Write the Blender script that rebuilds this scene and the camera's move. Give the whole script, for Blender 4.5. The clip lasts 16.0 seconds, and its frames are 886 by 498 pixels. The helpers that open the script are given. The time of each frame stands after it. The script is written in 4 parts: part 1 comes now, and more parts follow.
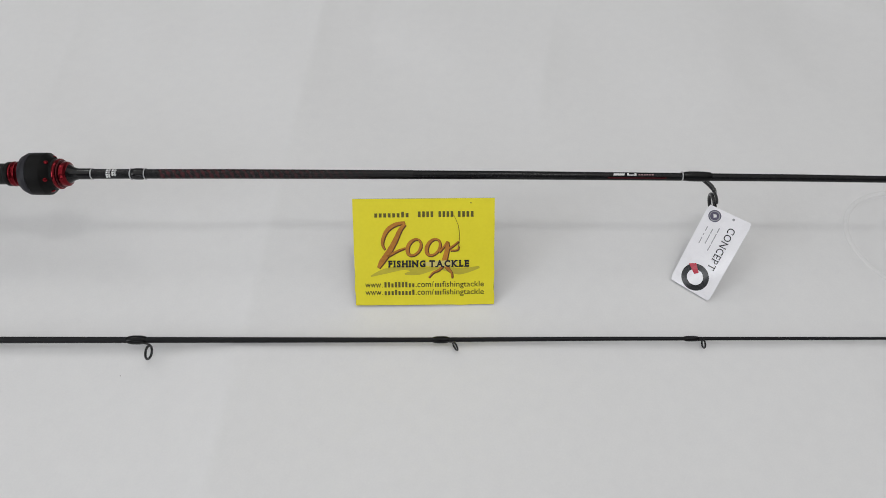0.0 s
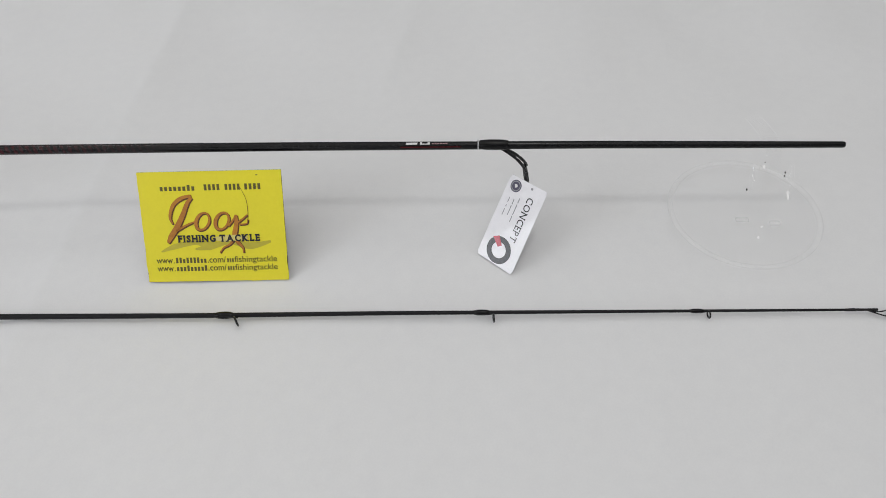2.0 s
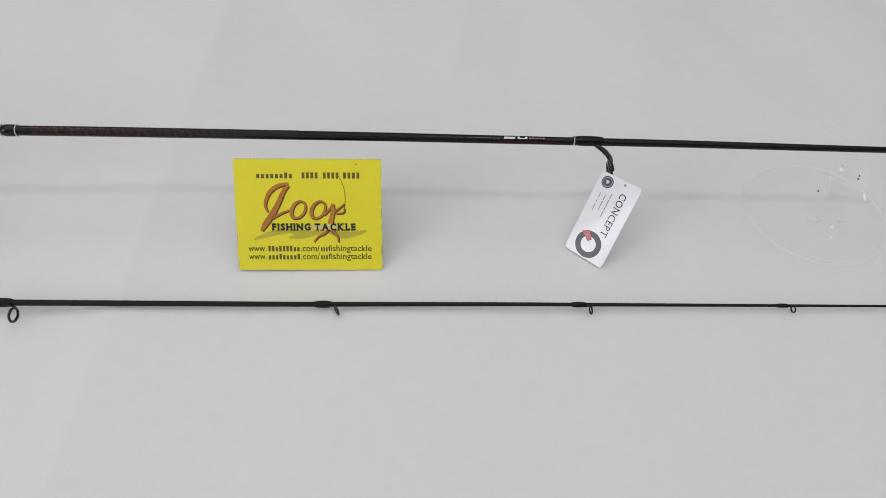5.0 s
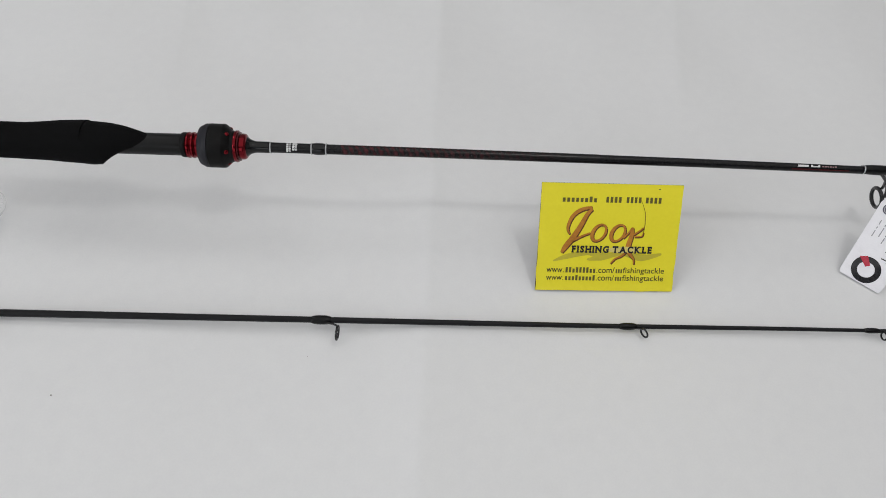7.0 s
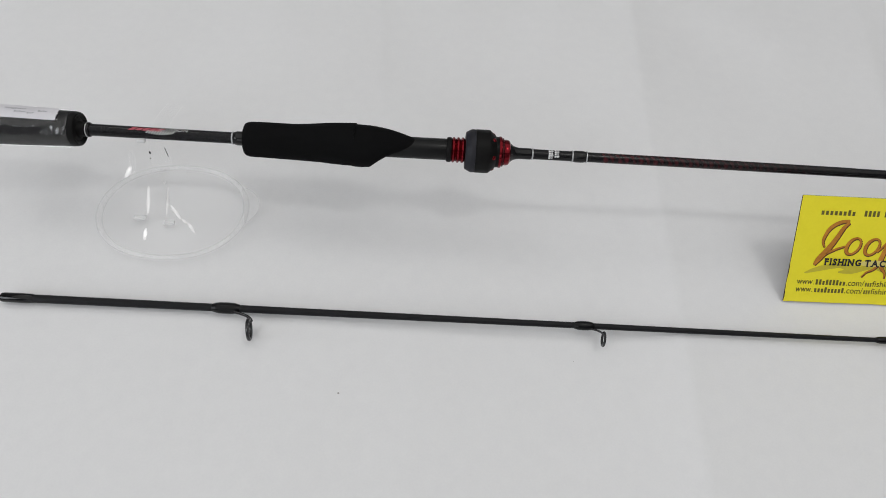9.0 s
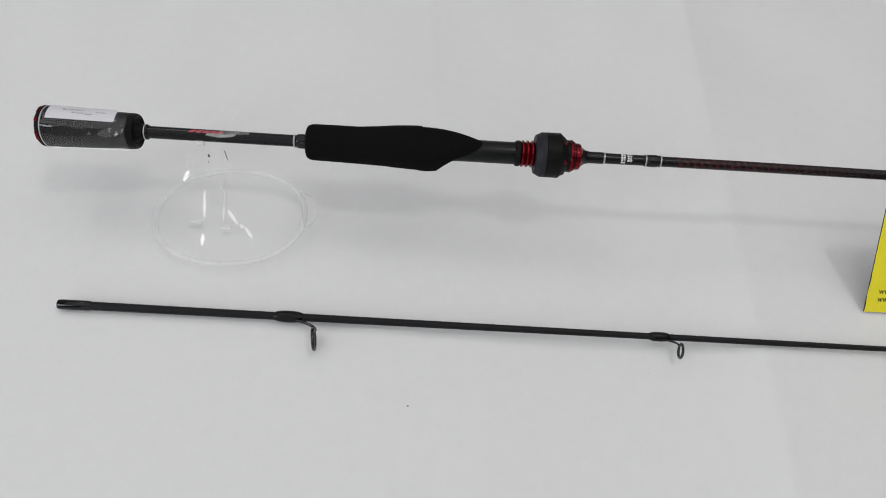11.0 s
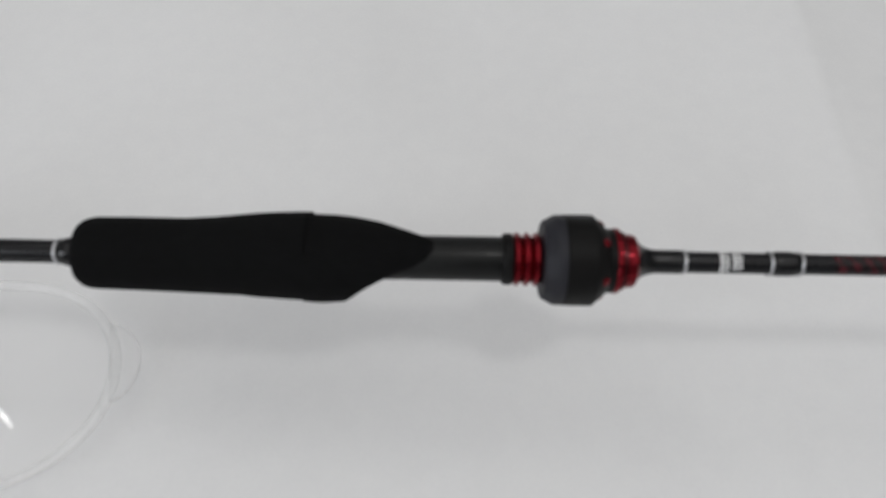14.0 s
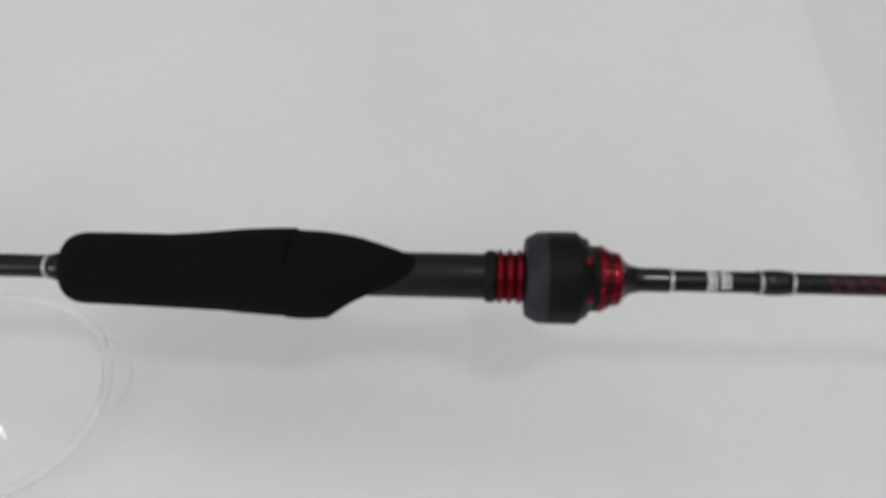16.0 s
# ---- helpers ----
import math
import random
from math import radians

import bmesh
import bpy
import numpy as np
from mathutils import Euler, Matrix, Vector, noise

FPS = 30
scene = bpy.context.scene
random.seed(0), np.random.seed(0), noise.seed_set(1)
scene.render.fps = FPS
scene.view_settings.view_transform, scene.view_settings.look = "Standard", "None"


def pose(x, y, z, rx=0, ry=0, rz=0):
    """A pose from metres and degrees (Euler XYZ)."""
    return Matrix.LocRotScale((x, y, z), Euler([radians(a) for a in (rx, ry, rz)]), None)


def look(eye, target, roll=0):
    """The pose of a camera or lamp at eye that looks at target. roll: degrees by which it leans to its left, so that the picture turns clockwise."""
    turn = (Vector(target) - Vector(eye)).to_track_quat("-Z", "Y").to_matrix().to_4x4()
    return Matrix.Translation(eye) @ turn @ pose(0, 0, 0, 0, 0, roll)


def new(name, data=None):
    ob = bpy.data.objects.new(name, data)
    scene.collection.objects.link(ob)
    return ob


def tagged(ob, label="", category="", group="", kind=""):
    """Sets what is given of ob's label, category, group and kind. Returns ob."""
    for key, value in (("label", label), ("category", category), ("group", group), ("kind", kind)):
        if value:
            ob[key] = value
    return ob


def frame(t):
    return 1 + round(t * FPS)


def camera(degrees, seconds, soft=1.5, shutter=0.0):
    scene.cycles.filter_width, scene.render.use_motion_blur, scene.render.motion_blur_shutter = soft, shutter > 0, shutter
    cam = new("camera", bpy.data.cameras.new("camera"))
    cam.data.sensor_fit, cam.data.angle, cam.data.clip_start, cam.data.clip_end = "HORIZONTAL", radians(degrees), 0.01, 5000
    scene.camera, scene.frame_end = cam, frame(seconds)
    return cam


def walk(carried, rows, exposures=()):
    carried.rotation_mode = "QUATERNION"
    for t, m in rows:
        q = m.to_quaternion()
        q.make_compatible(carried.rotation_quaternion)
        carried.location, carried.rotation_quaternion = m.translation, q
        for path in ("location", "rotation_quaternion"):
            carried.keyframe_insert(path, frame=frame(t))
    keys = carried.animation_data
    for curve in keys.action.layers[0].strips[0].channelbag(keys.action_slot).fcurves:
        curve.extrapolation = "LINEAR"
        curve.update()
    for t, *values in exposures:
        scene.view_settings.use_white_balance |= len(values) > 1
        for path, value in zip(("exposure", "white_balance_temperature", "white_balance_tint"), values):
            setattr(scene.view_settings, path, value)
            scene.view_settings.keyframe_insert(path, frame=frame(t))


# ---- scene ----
cam = camera(66.9, 16.0, soft=0.6)
cam.data.dof.use_dof = True
cam.data.dof.focus_distance = 0.44
cam.data.dof.aperture_fstop = 9.5
PATH = [
    (0, (-0.001, 0.01, 0.37), (0.002, 1.241, -1.206), 0.3),
    (0.5, (0.022, 0.008, 0.373), (-0.006, 1.244, -1.199), -0.9),
    (0.7, (0.038, 0.0, 0.367), (-0.003, 1.257, -1.189), -1.2),
    (1, (0.074, -0.003, 0.362), (0.014, 1.237, -1.206), -1.9),
    (1.5, (0.111, 0.0, 0.356), (0.05, 1.228, -1.222), -2.7),
    (2, (0.148, 0.004, 0.345), (0.073, 1.245, -1.222), -3.1),
    (2.2, (0.166, 0.013, 0.351), (0.071, 1.218, -1.243), -4.1),
    (2.5, (0.185, 0.015, 0.347), (0.091, 1.234, -1.236), -3.5),
    (3, (0.185, 0.019, 0.34), (0.129, 1.226, -1.254), -2.1),
    (3.2, (0.179, 0.024, 0.341), (0.137, 1.216, -1.264), -1.4),
    (5.3, (0.039, -0.003, 0.352), (0.116, 1.229, -1.222), 3.2),
    (5.5, (0.024, 0.004, 0.355), (0.08, 1.206, -1.243), 1.9),
    (5.8, (-0.024, 0.001, 0.36), (0.079, 1.209, -1.231), 3.8),
    (6, (-0.045, 0.007, 0.364), (0.043, 1.195, -1.243), 3.5),
    (6.5, (-0.101, 0.005, 0.359), (-0.003, 1.21, -1.234), 4.1),
    (7, (-0.138, 0.015, 0.363), (-0.046, 1.2, -1.246), 5.3),
    (7.5, (-0.169, 0.017, 0.369), (-0.06, 1.177, -1.256), 7.0),
    (8, (-0.199, 0.015, 0.362), (-0.085, 1.187, -1.255), 7.4),
    (8.2, (-0.217, 0.014, 0.362), (-0.114, 1.186, -1.255), 6.4),
    (8.5, (-0.246, 0.016, 0.363), (-0.172, 1.179, -1.263), 5.7),
    (8.8, (-0.274, 0.012, 0.36), (-0.218, 1.2, -1.248), 5.6),
    (9, (-0.293, 0.017, 0.365), (-0.242, 1.181, -1.261), 5.2),
    (9.5, (-0.325, 0.017, 0.362), (-0.296, 1.2, -1.251), 4.3),
    (9.7, (-0.333, 0.018, 0.361), (-0.306, 1.201, -1.252), 4.4),
    (11.8, (-0.32, 0.042, 0.348), (-0.29, 1.202, -1.281), 4.6),
    (12, (-0.309, 0.058, 0.346), (-0.274, 1.192, -1.301), 4.7),
    (12.2, (-0.297, 0.071, 0.336), (-0.241, 1.212, -1.306), 5.0),
    (12.5, (-0.286, 0.11, 0.321), (-0.188, 1.234, -1.331), 6.3),
    (12.8, (-0.278, 0.144, 0.296), (-0.162, 1.263, -1.357), 6.0),
    (13, (-0.281, 0.166, 0.281), (-0.176, 1.265, -1.387), 5.6),
    (13.5, (-0.284, 0.205, 0.241), (-0.241, 1.299, -1.433), 2.6),
    (14, (-0.3, 0.21, 0.228), (-0.312, 1.284, -1.459), 0.6),
    (14.5, (-0.298, 0.214, 0.227), (-0.362, 1.262, -1.475), -1.4),
    (15, (-0.297, 0.21, 0.225), (-0.364, 1.322, -1.436), -0.9),
    (15.5, (-0.295, 0.215, 0.228), (-0.375, 1.26, -1.476), -2.0),
    (16, (-0.287, 0.213, 0.228), (-0.378, 1.308, -1.443), -2.6),
]
walk(cam, [(t, look(eye, target, roll)) for t, eye, target, roll in PATH])

# ---- world, lamps, exposure ----
world = bpy.data.worlds.new("world")
scene.world = world
world.use_nodes = True
wb = world.node_tree.nodes["Background"]
wb.inputs[0].default_value = (0.75, 0.85, 1.0, 1)
wb.inputs[1].default_value = 0.5
scene.view_settings.exposure = -0.32


def area_lamp(name, m, sx, sy, watts, colour):
    data = bpy.data.lights.new(name, "AREA")
    data.shape, data.size, data.size_y, data.energy, data.color = "RECTANGLE", sx, sy, watts, colour
    ob = new(name, data)
    ob.matrix_world = m
    return ob


# south lamp is unseen fill, added to lift the card's front
area_lamp("window_lamp", look((-0.95, -2.56, 1.05), (-0.3, 0.3, 0.0)), 1.3, 1.3, 7.0, (1.0, 0.99, 0.98))
area_lamp("window_lamp", look((-2.52, -1.16, 1.36), (0.0, 0.3, 0.0)), 1.3, 1.3, 28.0, (0.925, 0.955, 1.0))
# lamps and fill panel: place, size along x and y, drop, watts
# last row: room-wide fill, added to stand for a bright ceiling
LAMPS_AND_FILL = ((0.39, 0.08, 0.13, 0.28, 0.12, 6.2), (-1.60, 1.60, 0.16, 0.60, 0.12, 5.0), (-0.10, 0.20, 4.5, 4.4, 0.045, 52.0))
for lx, ly, sx, sy, drop, watts in LAMPS_AND_FILL:
    area_lamp("lamp_or_fill_light", look((lx, ly, 2.54 - drop), (lx, ly, 0.0)), sx, sy, watts, (1.0, 0.99, 0.965))

# ---- materials ----


def material(name):
    m = bpy.data.materials.new(name)
    m.use_nodes = True
    return m, m.node_tree.nodes, m.node_tree.links, m.node_tree.nodes["Principled BSDF"]


def coords(nodes, links, scale=(1, 1, 1)):
    tc = nodes.new("ShaderNodeTexCoord")
    mp = nodes.new("ShaderNodeMapping")
    mp.inputs["Scale"].default_value = scale
    links.new(tc.outputs["Object"], mp.inputs["Vector"])
    return mp.outputs[0]


def noise_tex(nodes, links, vec, scale, detail=4, rough=0.55):
    n = nodes.new("ShaderNodeTexNoise")
    n.inputs["Scale"].default_value, n.inputs["Detail"].default_value = scale, detail
    n.inputs["Roughness"].default_value = rough
    links.new(vec, n.inputs["Vector"])
    return n.outputs["Fac"]


def ramp(nodes, links, fac, stops):
    r = nodes.new("ShaderNodeValToRGB")
    while len(r.color_ramp.elements) < len(stops):
        r.color_ramp.elements.new(0.5)
    for e, (p, c) in zip(r.color_ramp.elements, stops):
        e.position, e.color = p, (*c, 1)
    links.new(fac, r.inputs[0])
    return r.outputs[0]


def add_bump(nodes, links, bsdf, height, strength, distance):
    b = nodes.new("ShaderNodeBump")
    b.inputs["Strength"].default_value, b.inputs["Distance"].default_value = strength, distance
    links.new(height, b.inputs["Height"])
    links.new(b.outputs[0], bsdf.inputs["Normal"])


def surface(name, dark, light, rough, scale, bump=0.1, dist=0.0002, metal=0.0, coat=0.0, rough_spread=0.1):
    """Two-scale mottled surface: colour between dark and light, uneven gloss, fine relief."""
    m, n, l, b = material(name)
    v = coords(n, l)
    big, fine = noise_tex(n, l, v, scale * 0.12, 3), noise_tex(n, l, v, scale, 5)
    mx = n.new("ShaderNodeMath")
    mx.operation = "MULTIPLY_ADD"
    mx.inputs[1].default_value = 0.5
    l.new(big, mx.inputs[0])
    half = n.new("ShaderNodeMath")
    half.operation = "MULTIPLY"
    half.inputs[1].default_value = 0.5
    l.new(fine, half.inputs[0])
    l.new(half.outputs[0], mx.inputs[2])
    l.new(ramp(n, l, mx.outputs[0], [(0.3, dark), (0.7, light)]), b.inputs["Base Color"])
    lo, hi = max(0.02, rough - rough_spread), min(1, rough + rough_spread)
    l.new(ramp(n, l, big, [(0.3, (lo,) * 3), (0.7, (hi,) * 3)]), b.inputs["Roughness"])
    b.inputs["Metallic"].default_value = metal
    b.inputs["Coat Weight"].default_value = coat
    b.inputs["Coat Roughness"].default_value = 0.06
    add_bump(n, l, b, fine, bump, dist)
    if coat:
        l.new(b.inputs["Normal"].links[0].from_socket, b.inputs["Coat Normal"])
    return m


def dim(m, level):
    """Less mirror-like gloss."""
    m.node_tree.nodes["Principled BSDF"].inputs["Specular IOR Level"].default_value = level
    return m


PAPER = surface("white_paper", (0.76, 0.76, 0.765), (0.80, 0.80, 0.80), 0.62, 900, 0.12, 0.0001)
WALL = surface("wall_paint", (0.38, 0.38, 0.39), (0.44, 0.44, 0.45), 0.8, 60, 0.1, 0.001)
TABLE = surface("table_laminate", (0.35, 0.30, 0.24), (0.45, 0.38, 0.30), 0.5, 30)
FRAME = surface("window_paint", (0.70, 0.70, 0.70), (0.78, 0.78, 0.78), 0.45, 60)
FOAM = surface("black_foam", (0.003, 0.003, 0.0032), (0.006, 0.006, 0.0064), 0.95, 2600, 0.5, 0.00025, rough_spread=0.04)
FOAM.node_tree.nodes["Principled BSDF"].inputs["Specular IOR Level"].default_value = 0.10
BLANK = dim(surface("graphite_blank", (0.004, 0.004, 0.0048), (0.009, 0.009, 0.0105), 0.22, 1500, 0.006, 0.00002, rough_spread=0.02), 0.24)
MATTE = dim(surface("matte_graphite_blank", (0.006, 0.006, 0.007), (0.011, 0.011, 0.0125), 0.46, 1500, 0.015, 0.00003, rough_spread=0.04), 0.20)
GLOSS = dim(surface("gloss_black_epoxy", (0.003, 0.003, 0.0035), (0.006, 0.006, 0.0068), 0.09, 600, 0.02, 0.00005, rough_spread=0.02), 0.36)
WRAP = dim(surface("dark_lacquered_thread", (0.0028, 0.0028, 0.0032), (0.005, 0.005, 0.0056), 0.24, 600, 0.02, 0.00005, rough_spread=0.03), 0.22)
SEAT = dim(surface("satin_reel_seat", (0.004, 0.0043, 0.0043), (0.008, 0.0084, 0.0084), 0.38, 1200, 0.1, 0.00005), 0.22)
RUBBER = dim(surface("dark_rubber", (0.010, 0.010, 0.014), (0.017, 0.017, 0.023), 0.55, 1800, 0.2, 0.0001), 0.3)
KNOBBLACK = dim(surface("satin_black_knob", (0.0025, 0.0025, 0.0025), (0.006, 0.0055, 0.0055), 0.50, 1200, 0.01, 0.00002, rough_spread=0.04), 0.14)
RED = surface("red_anodised", (0.13, 0.005, 0.010), (0.22, 0.008, 0.015), 0.20, 800, 0.05, 0.00005, metal=0.85)
DARKRED = surface("dark_red_anodised", (0.05, 0.004, 0.006), (0.09, 0.006, 0.010), 0.3, 800, 0.05, 0.00005, metal=0.7)
SILVER = surface("silver_trim", (0.40, 0.40, 0.41), (0.58, 0.58, 0.59), 0.35, 700, 0.05, 0.00005, metal=0.9)
CERAMIC = surface("guide_ring", (0.012, 0.012, 0.013), (0.02, 0.02, 0.021), 0.22, 800, 0.02, 0.00005)
WIRE = surface("black_guide_frame", (0.008, 0.008, 0.009), (0.016, 0.016, 0.017), 0.28, 800, 0.05, 0.00005, metal=0.3)
YELLOW = surface("yellow_card", (0.84, 0.735, 0.021), (0.89, 0.785, 0.027), 0.55, 500, 0.06, 0.00005)
EDGE = surface("card_board_edge", (0.05, 0.035, 0.02), (0.10, 0.07, 0.04), 0.8, 900)
OLIVE = surface("dark_print", (0.032, 0.028, 0.008), (0.048, 0.040, 0.010), 0.6, 700)
THINPRINT = surface("thin_dark_print", (0.10, 0.085, 0.016), (0.15, 0.125, 0.02), 0.6, 700)
NAVY = surface("navy_print", (0.004, 0.004, 0.012), (0.008, 0.008, 0.02), 0.5, 700)
ORANGE = surface("orange_print", (0.36, 0.12, 0.012), (0.60, 0.25, 0.025), 0.55, 500)
BROWN = surface("brown_print", (0.10, 0.035, 0.006), (0.15, 0.05, 0.01), 0.55, 500)
SMEAR = surface("dull_yellow_print", (0.50, 0.42, 0.035), (0.62, 0.53, 0.035), 0.55, 200)
HALO = surface("pale_print", (0.66, 0.56, 0.12), (0.74, 0.64, 0.22), 0.55, 200)
TAGCARD = dim(surface("glossy_tag_card", (0.85, 0.84, 0.87), (0.90, 0.89, 0.92), 0.30, 900, 0.25, 0.00006, coat=0.75), 0.2)
INK = dim(surface("black_ink", (0.010, 0.010, 0.012), (0.018, 0.018, 0.02), 0.25, 900, 0.25, 0.00006, coat=0.6), 0.2)
BADGE = dim(surface("violet_ink", (0.08, 0.075, 0.12), (0.13, 0.12, 0.17), 0.25, 900, coat=1.0), 0.2)
GREYINK = dim(surface("grey_ink", (0.28, 0.28, 0.30), (0.38, 0.38, 0.40), 0.3, 900, coat=1.0), 0.2)
REDINK = dim(surface("red_ink", (0.40, 0.012, 0.035), (0.52, 0.02, 0.05), 0.25, 900, 0.25, 0.00006, coat=0.85), 0.2)
WHITEINK = surface("white_decal", (0.62, 0.62, 0.62), (0.78, 0.78, 0.78), 0.4, 1200)
DECALRED = surface("red_decal", (0.30, 0.03, 0.05), (0.52, 0.08, 0.11), 0.35, 1500)
DECALPINK = surface("pinkish_decal", (0.26, 0.12, 0.13), (0.45, 0.28, 0.29), 0.35, 1500)
DECALGREY = surface("grey_decal", (0.34, 0.34, 0.34), (0.50, 0.50, 0.50), 0.35, 900)
STICKER = surface("paper_sticker", (0.66, 0.65, 0.68), (0.74, 0.73, 0.76), 0.5, 600)
CRUMB = surface("grey_lint", (0.20, 0.19, 0.18), (0.32, 0.30, 0.29), 0.9, 2000)


def clear_acrylic(name, glass_part, gloss_part, rough, rim=0.35, clear=0.988):
    """Clear plastic: mostly lets light straight through, bends some of it, and shines at grazing angles."""
    m, n, l, b = material(name)
    n.remove(b)
    out = n["Material Output"]
    tr, gl, gs = n.new("ShaderNodeBsdfTransparent"), n.new("ShaderNodeBsdfGlass"), n.new("ShaderNodeBsdfGlossy")
    tr.inputs[0].default_value = (clear, clear, clear, 1)
    gl.inputs["IOR"].default_value, gl.inputs["Roughness"].default_value = 1.49, 0.0
    gs.inputs["Roughness"].default_value = rough
    mix, both = n.new("ShaderNodeMixShader"), n.new("ShaderNodeAddShader")
    mix.inputs[0].default_value = glass_part
    l.new(tr.outputs[0], mix.inputs[1])
    l.new(gl.outputs[0], mix.inputs[2])
    fr = n.new("ShaderNodeLayerWeight")
    fr.inputs[0].default_value = 0.5
    p4 = n.new("ShaderNodeMath")
    p4.operation = "POWER"
    p4.inputs[1].default_value = 4.0
    l.new(fr.outputs["Facing"], p4.inputs[0])
    mul = n.new("ShaderNodeMath")
    mul.operation = "MULTIPLY_ADD"
    mul.inputs[1].default_value, mul.inputs[2].default_value = rim, 0.035 * gloss_part
    l.new(p4.outputs[0], mul.inputs[0])
    l.new(mul.outputs[0], gs.inputs[0])
    l.new(mix.outputs[0], both.inputs[0])
    l.new(gs.outputs[0], both.inputs[1])
    l.new(both.outputs[0], out.inputs[0])
    return m


ACRYLIC = clear_acrylic("clear_acrylic", 0.0, 0.8, 0.06, 0.20)
CLEARARM = clear_acrylic("clear_acrylic_arm", 0.0, 0.35, 0.06, 0.12)
DISC = clear_acrylic("clear_acrylic_disc", 0.0, 0.35, 0.40, 0.10, 0.988)
EDGECLEAR = clear_acrylic("clear_acrylic_edge", 0.0, 0.7, 0.06, 0.07)


# white mixed into clear plastic, imitating the brightness of its refraction
def whitened_edge(name, alpha):
    m, n, l, b = material(name)
    b.inputs["Base Color"].default_value = (0.9, 0.9, 0.9, 1)
    b.inputs["Roughness"].default_value = 0.35
    b.inputs["Alpha"].default_value = alpha
    return m


RIM = whitened_edge("whitened_rim", 0.18)
FAINT = whitened_edge("faint_moulded_rim", 0.07)
# gloss boosted so that the added facets and ridges glint
GLINT = clear_acrylic("glint_facet_plastic", 0.0, 4.5, 0.16, 0.05)
SATIN = clear_acrylic("satin_clear_ridge", 0.0, 2.8, 0.25, 0.02, 1.0)
LUG = whitened_edge("whitened_lug", 0.45)
LIP = whitened_edge("whitened_lip", 0.8)
FILM = clear_acrylic("plastic_film", 0.0, 1.6, 0.04, 0.16)
PANE = clear_acrylic("window_glass", 0.0, 1.0, 0.02)


def red_weave():
    m, n, l, b = material("red_weave_blank")
    v = coords(n, l)
    sep = n.new("ShaderNodeSeparateXYZ")
    l.new(v, sep.inputs[0])
    w1, w2 = n.new("ShaderNodeTexWave"), n.new("ShaderNodeTexWave")
    for w, rot in ((w1, 0.95), (w2, -0.35)):
        mp = n.new("ShaderNodeMapping")
        mp.inputs["Rotation"].default_value = (0, 0, rot)
        l.new(v, mp.inputs["Vector"])
        l.new(mp.outputs[0], w.inputs["Vector"])
        w.inputs["Scale"].default_value, w.inputs["Distortion"].default_value = 85, 1.2
        w.inputs["Detail Scale"].default_value = 3.0
    w1.bands_direction = w2.bands_direction = "Y"
    mul = n.new("ShaderNodeMath")
    mul.operation = "MULTIPLY_ADD"
    l.new(w1.outputs["Fac"], mul.inputs[0])
    mul.inputs[1].default_value = 0.65
    soft = n.new("ShaderNodeMath")
    soft.operation = "MULTIPLY"
    soft.inputs[1].default_value = 0.35
    l.new(w2.outputs["Fac"], soft.inputs[0])
    l.new(soft.outputs[0], mul.inputs[2])
    red = ramp(n, l, mul.outputs[0], [(0.35, (0.008, 0.004, 0.005)), (0.95, (0.060, 0.007, 0.011))])
    fade = n.new("ShaderNodeMapRange")
    fade.inputs["From Min"].default_value, fade.inputs["From Max"].default_value = 0.03, 0.165
    fade.inputs["To Min"].default_value, fade.inputs["To Max"].default_value = 0.0, 1.0
    l.new(sep.outputs[0], fade.inputs["Value"])
    mx = n.new("ShaderNodeMix")
    mx.data_type = "RGBA"
    l.new(fade.outputs[0], mx.inputs["Factor"])
    l.new(red, mx.inputs[6])
    mx.inputs[7].default_value = (0.009, 0.009, 0.0095, 1)
    l.new(mx.outputs[2], b.inputs["Base Color"])
    b.inputs["Roughness"].default_value = 0.26
    b.inputs["Specular IOR Level"].default_value = 0.28
    return m


WEAVE = red_weave()

# ---- mesh helpers ----


def origin_of(ob):
    at = Vector((0, 0, 0))
    while ob:
        at += ob.location
        ob = ob.parent
    return at


def part(name, bm, mat, parent=None, label="", smooth=True):
    """Links a bmesh, made in world coordinates, as one mesh object under parent."""
    if parent:
        bmesh.ops.translate(bm, verts=bm.verts, vec=-origin_of(parent))
    me = bpy.data.meshes.new(name)
    bmesh.ops.recalc_face_normals(bm, faces=bm.faces)
    bm.to_mesh(me)
    bm.free()
    me.materials.append(mat)
    if smooth:
        me.shade_smooth()
        me.set_sharp_from_angle(angle=radians(30))
    ob = new(name, me)
    if parent:
        ob.parent = parent
    if label:
        ob["label"] = label
    return ob


def thing(name, at, label, category, group="", kind=""):
    ob = new(name)
    ob.location = at
    ob.empty_display_size = 0.02
    return tagged(ob, label, category, group, kind)


def box(bm, lo, hi, bevel=0.0):
    vs = bmesh.ops.create_cube(bm, size=1)["verts"]
    lo, hi = Vector(lo), Vector(hi)
    for v in vs:
        v.co = Vector([(lo[i] + hi[i]) / 2 + v.co[i] * (hi[i] - lo[i]) for i in range(3)])
    if bevel:
        es = list({e for v in vs for e in v.link_edges})
        bmesh.ops.bevel(bm, geom=es, offset=bevel, segments=2, affect="EDGES", profile=0.5)
    return bm


def loft(bm, rings, close_ends=True):
    """Skin a list of rings, each a list of as many points."""
    vr = [[bm.verts.new(p) for p in ring] for ring in rings]
    k = len(vr[0])
    for a, b in zip(vr, vr[1:]):
        for i in range(k):
            bm.faces.new((a[i], a[(i + 1) % k], b[(i + 1) % k], b[i]))
    if close_ends:
        bm.faces.new(vr[0][::-1])
        bm.faces.new(vr[-1])
    return bm


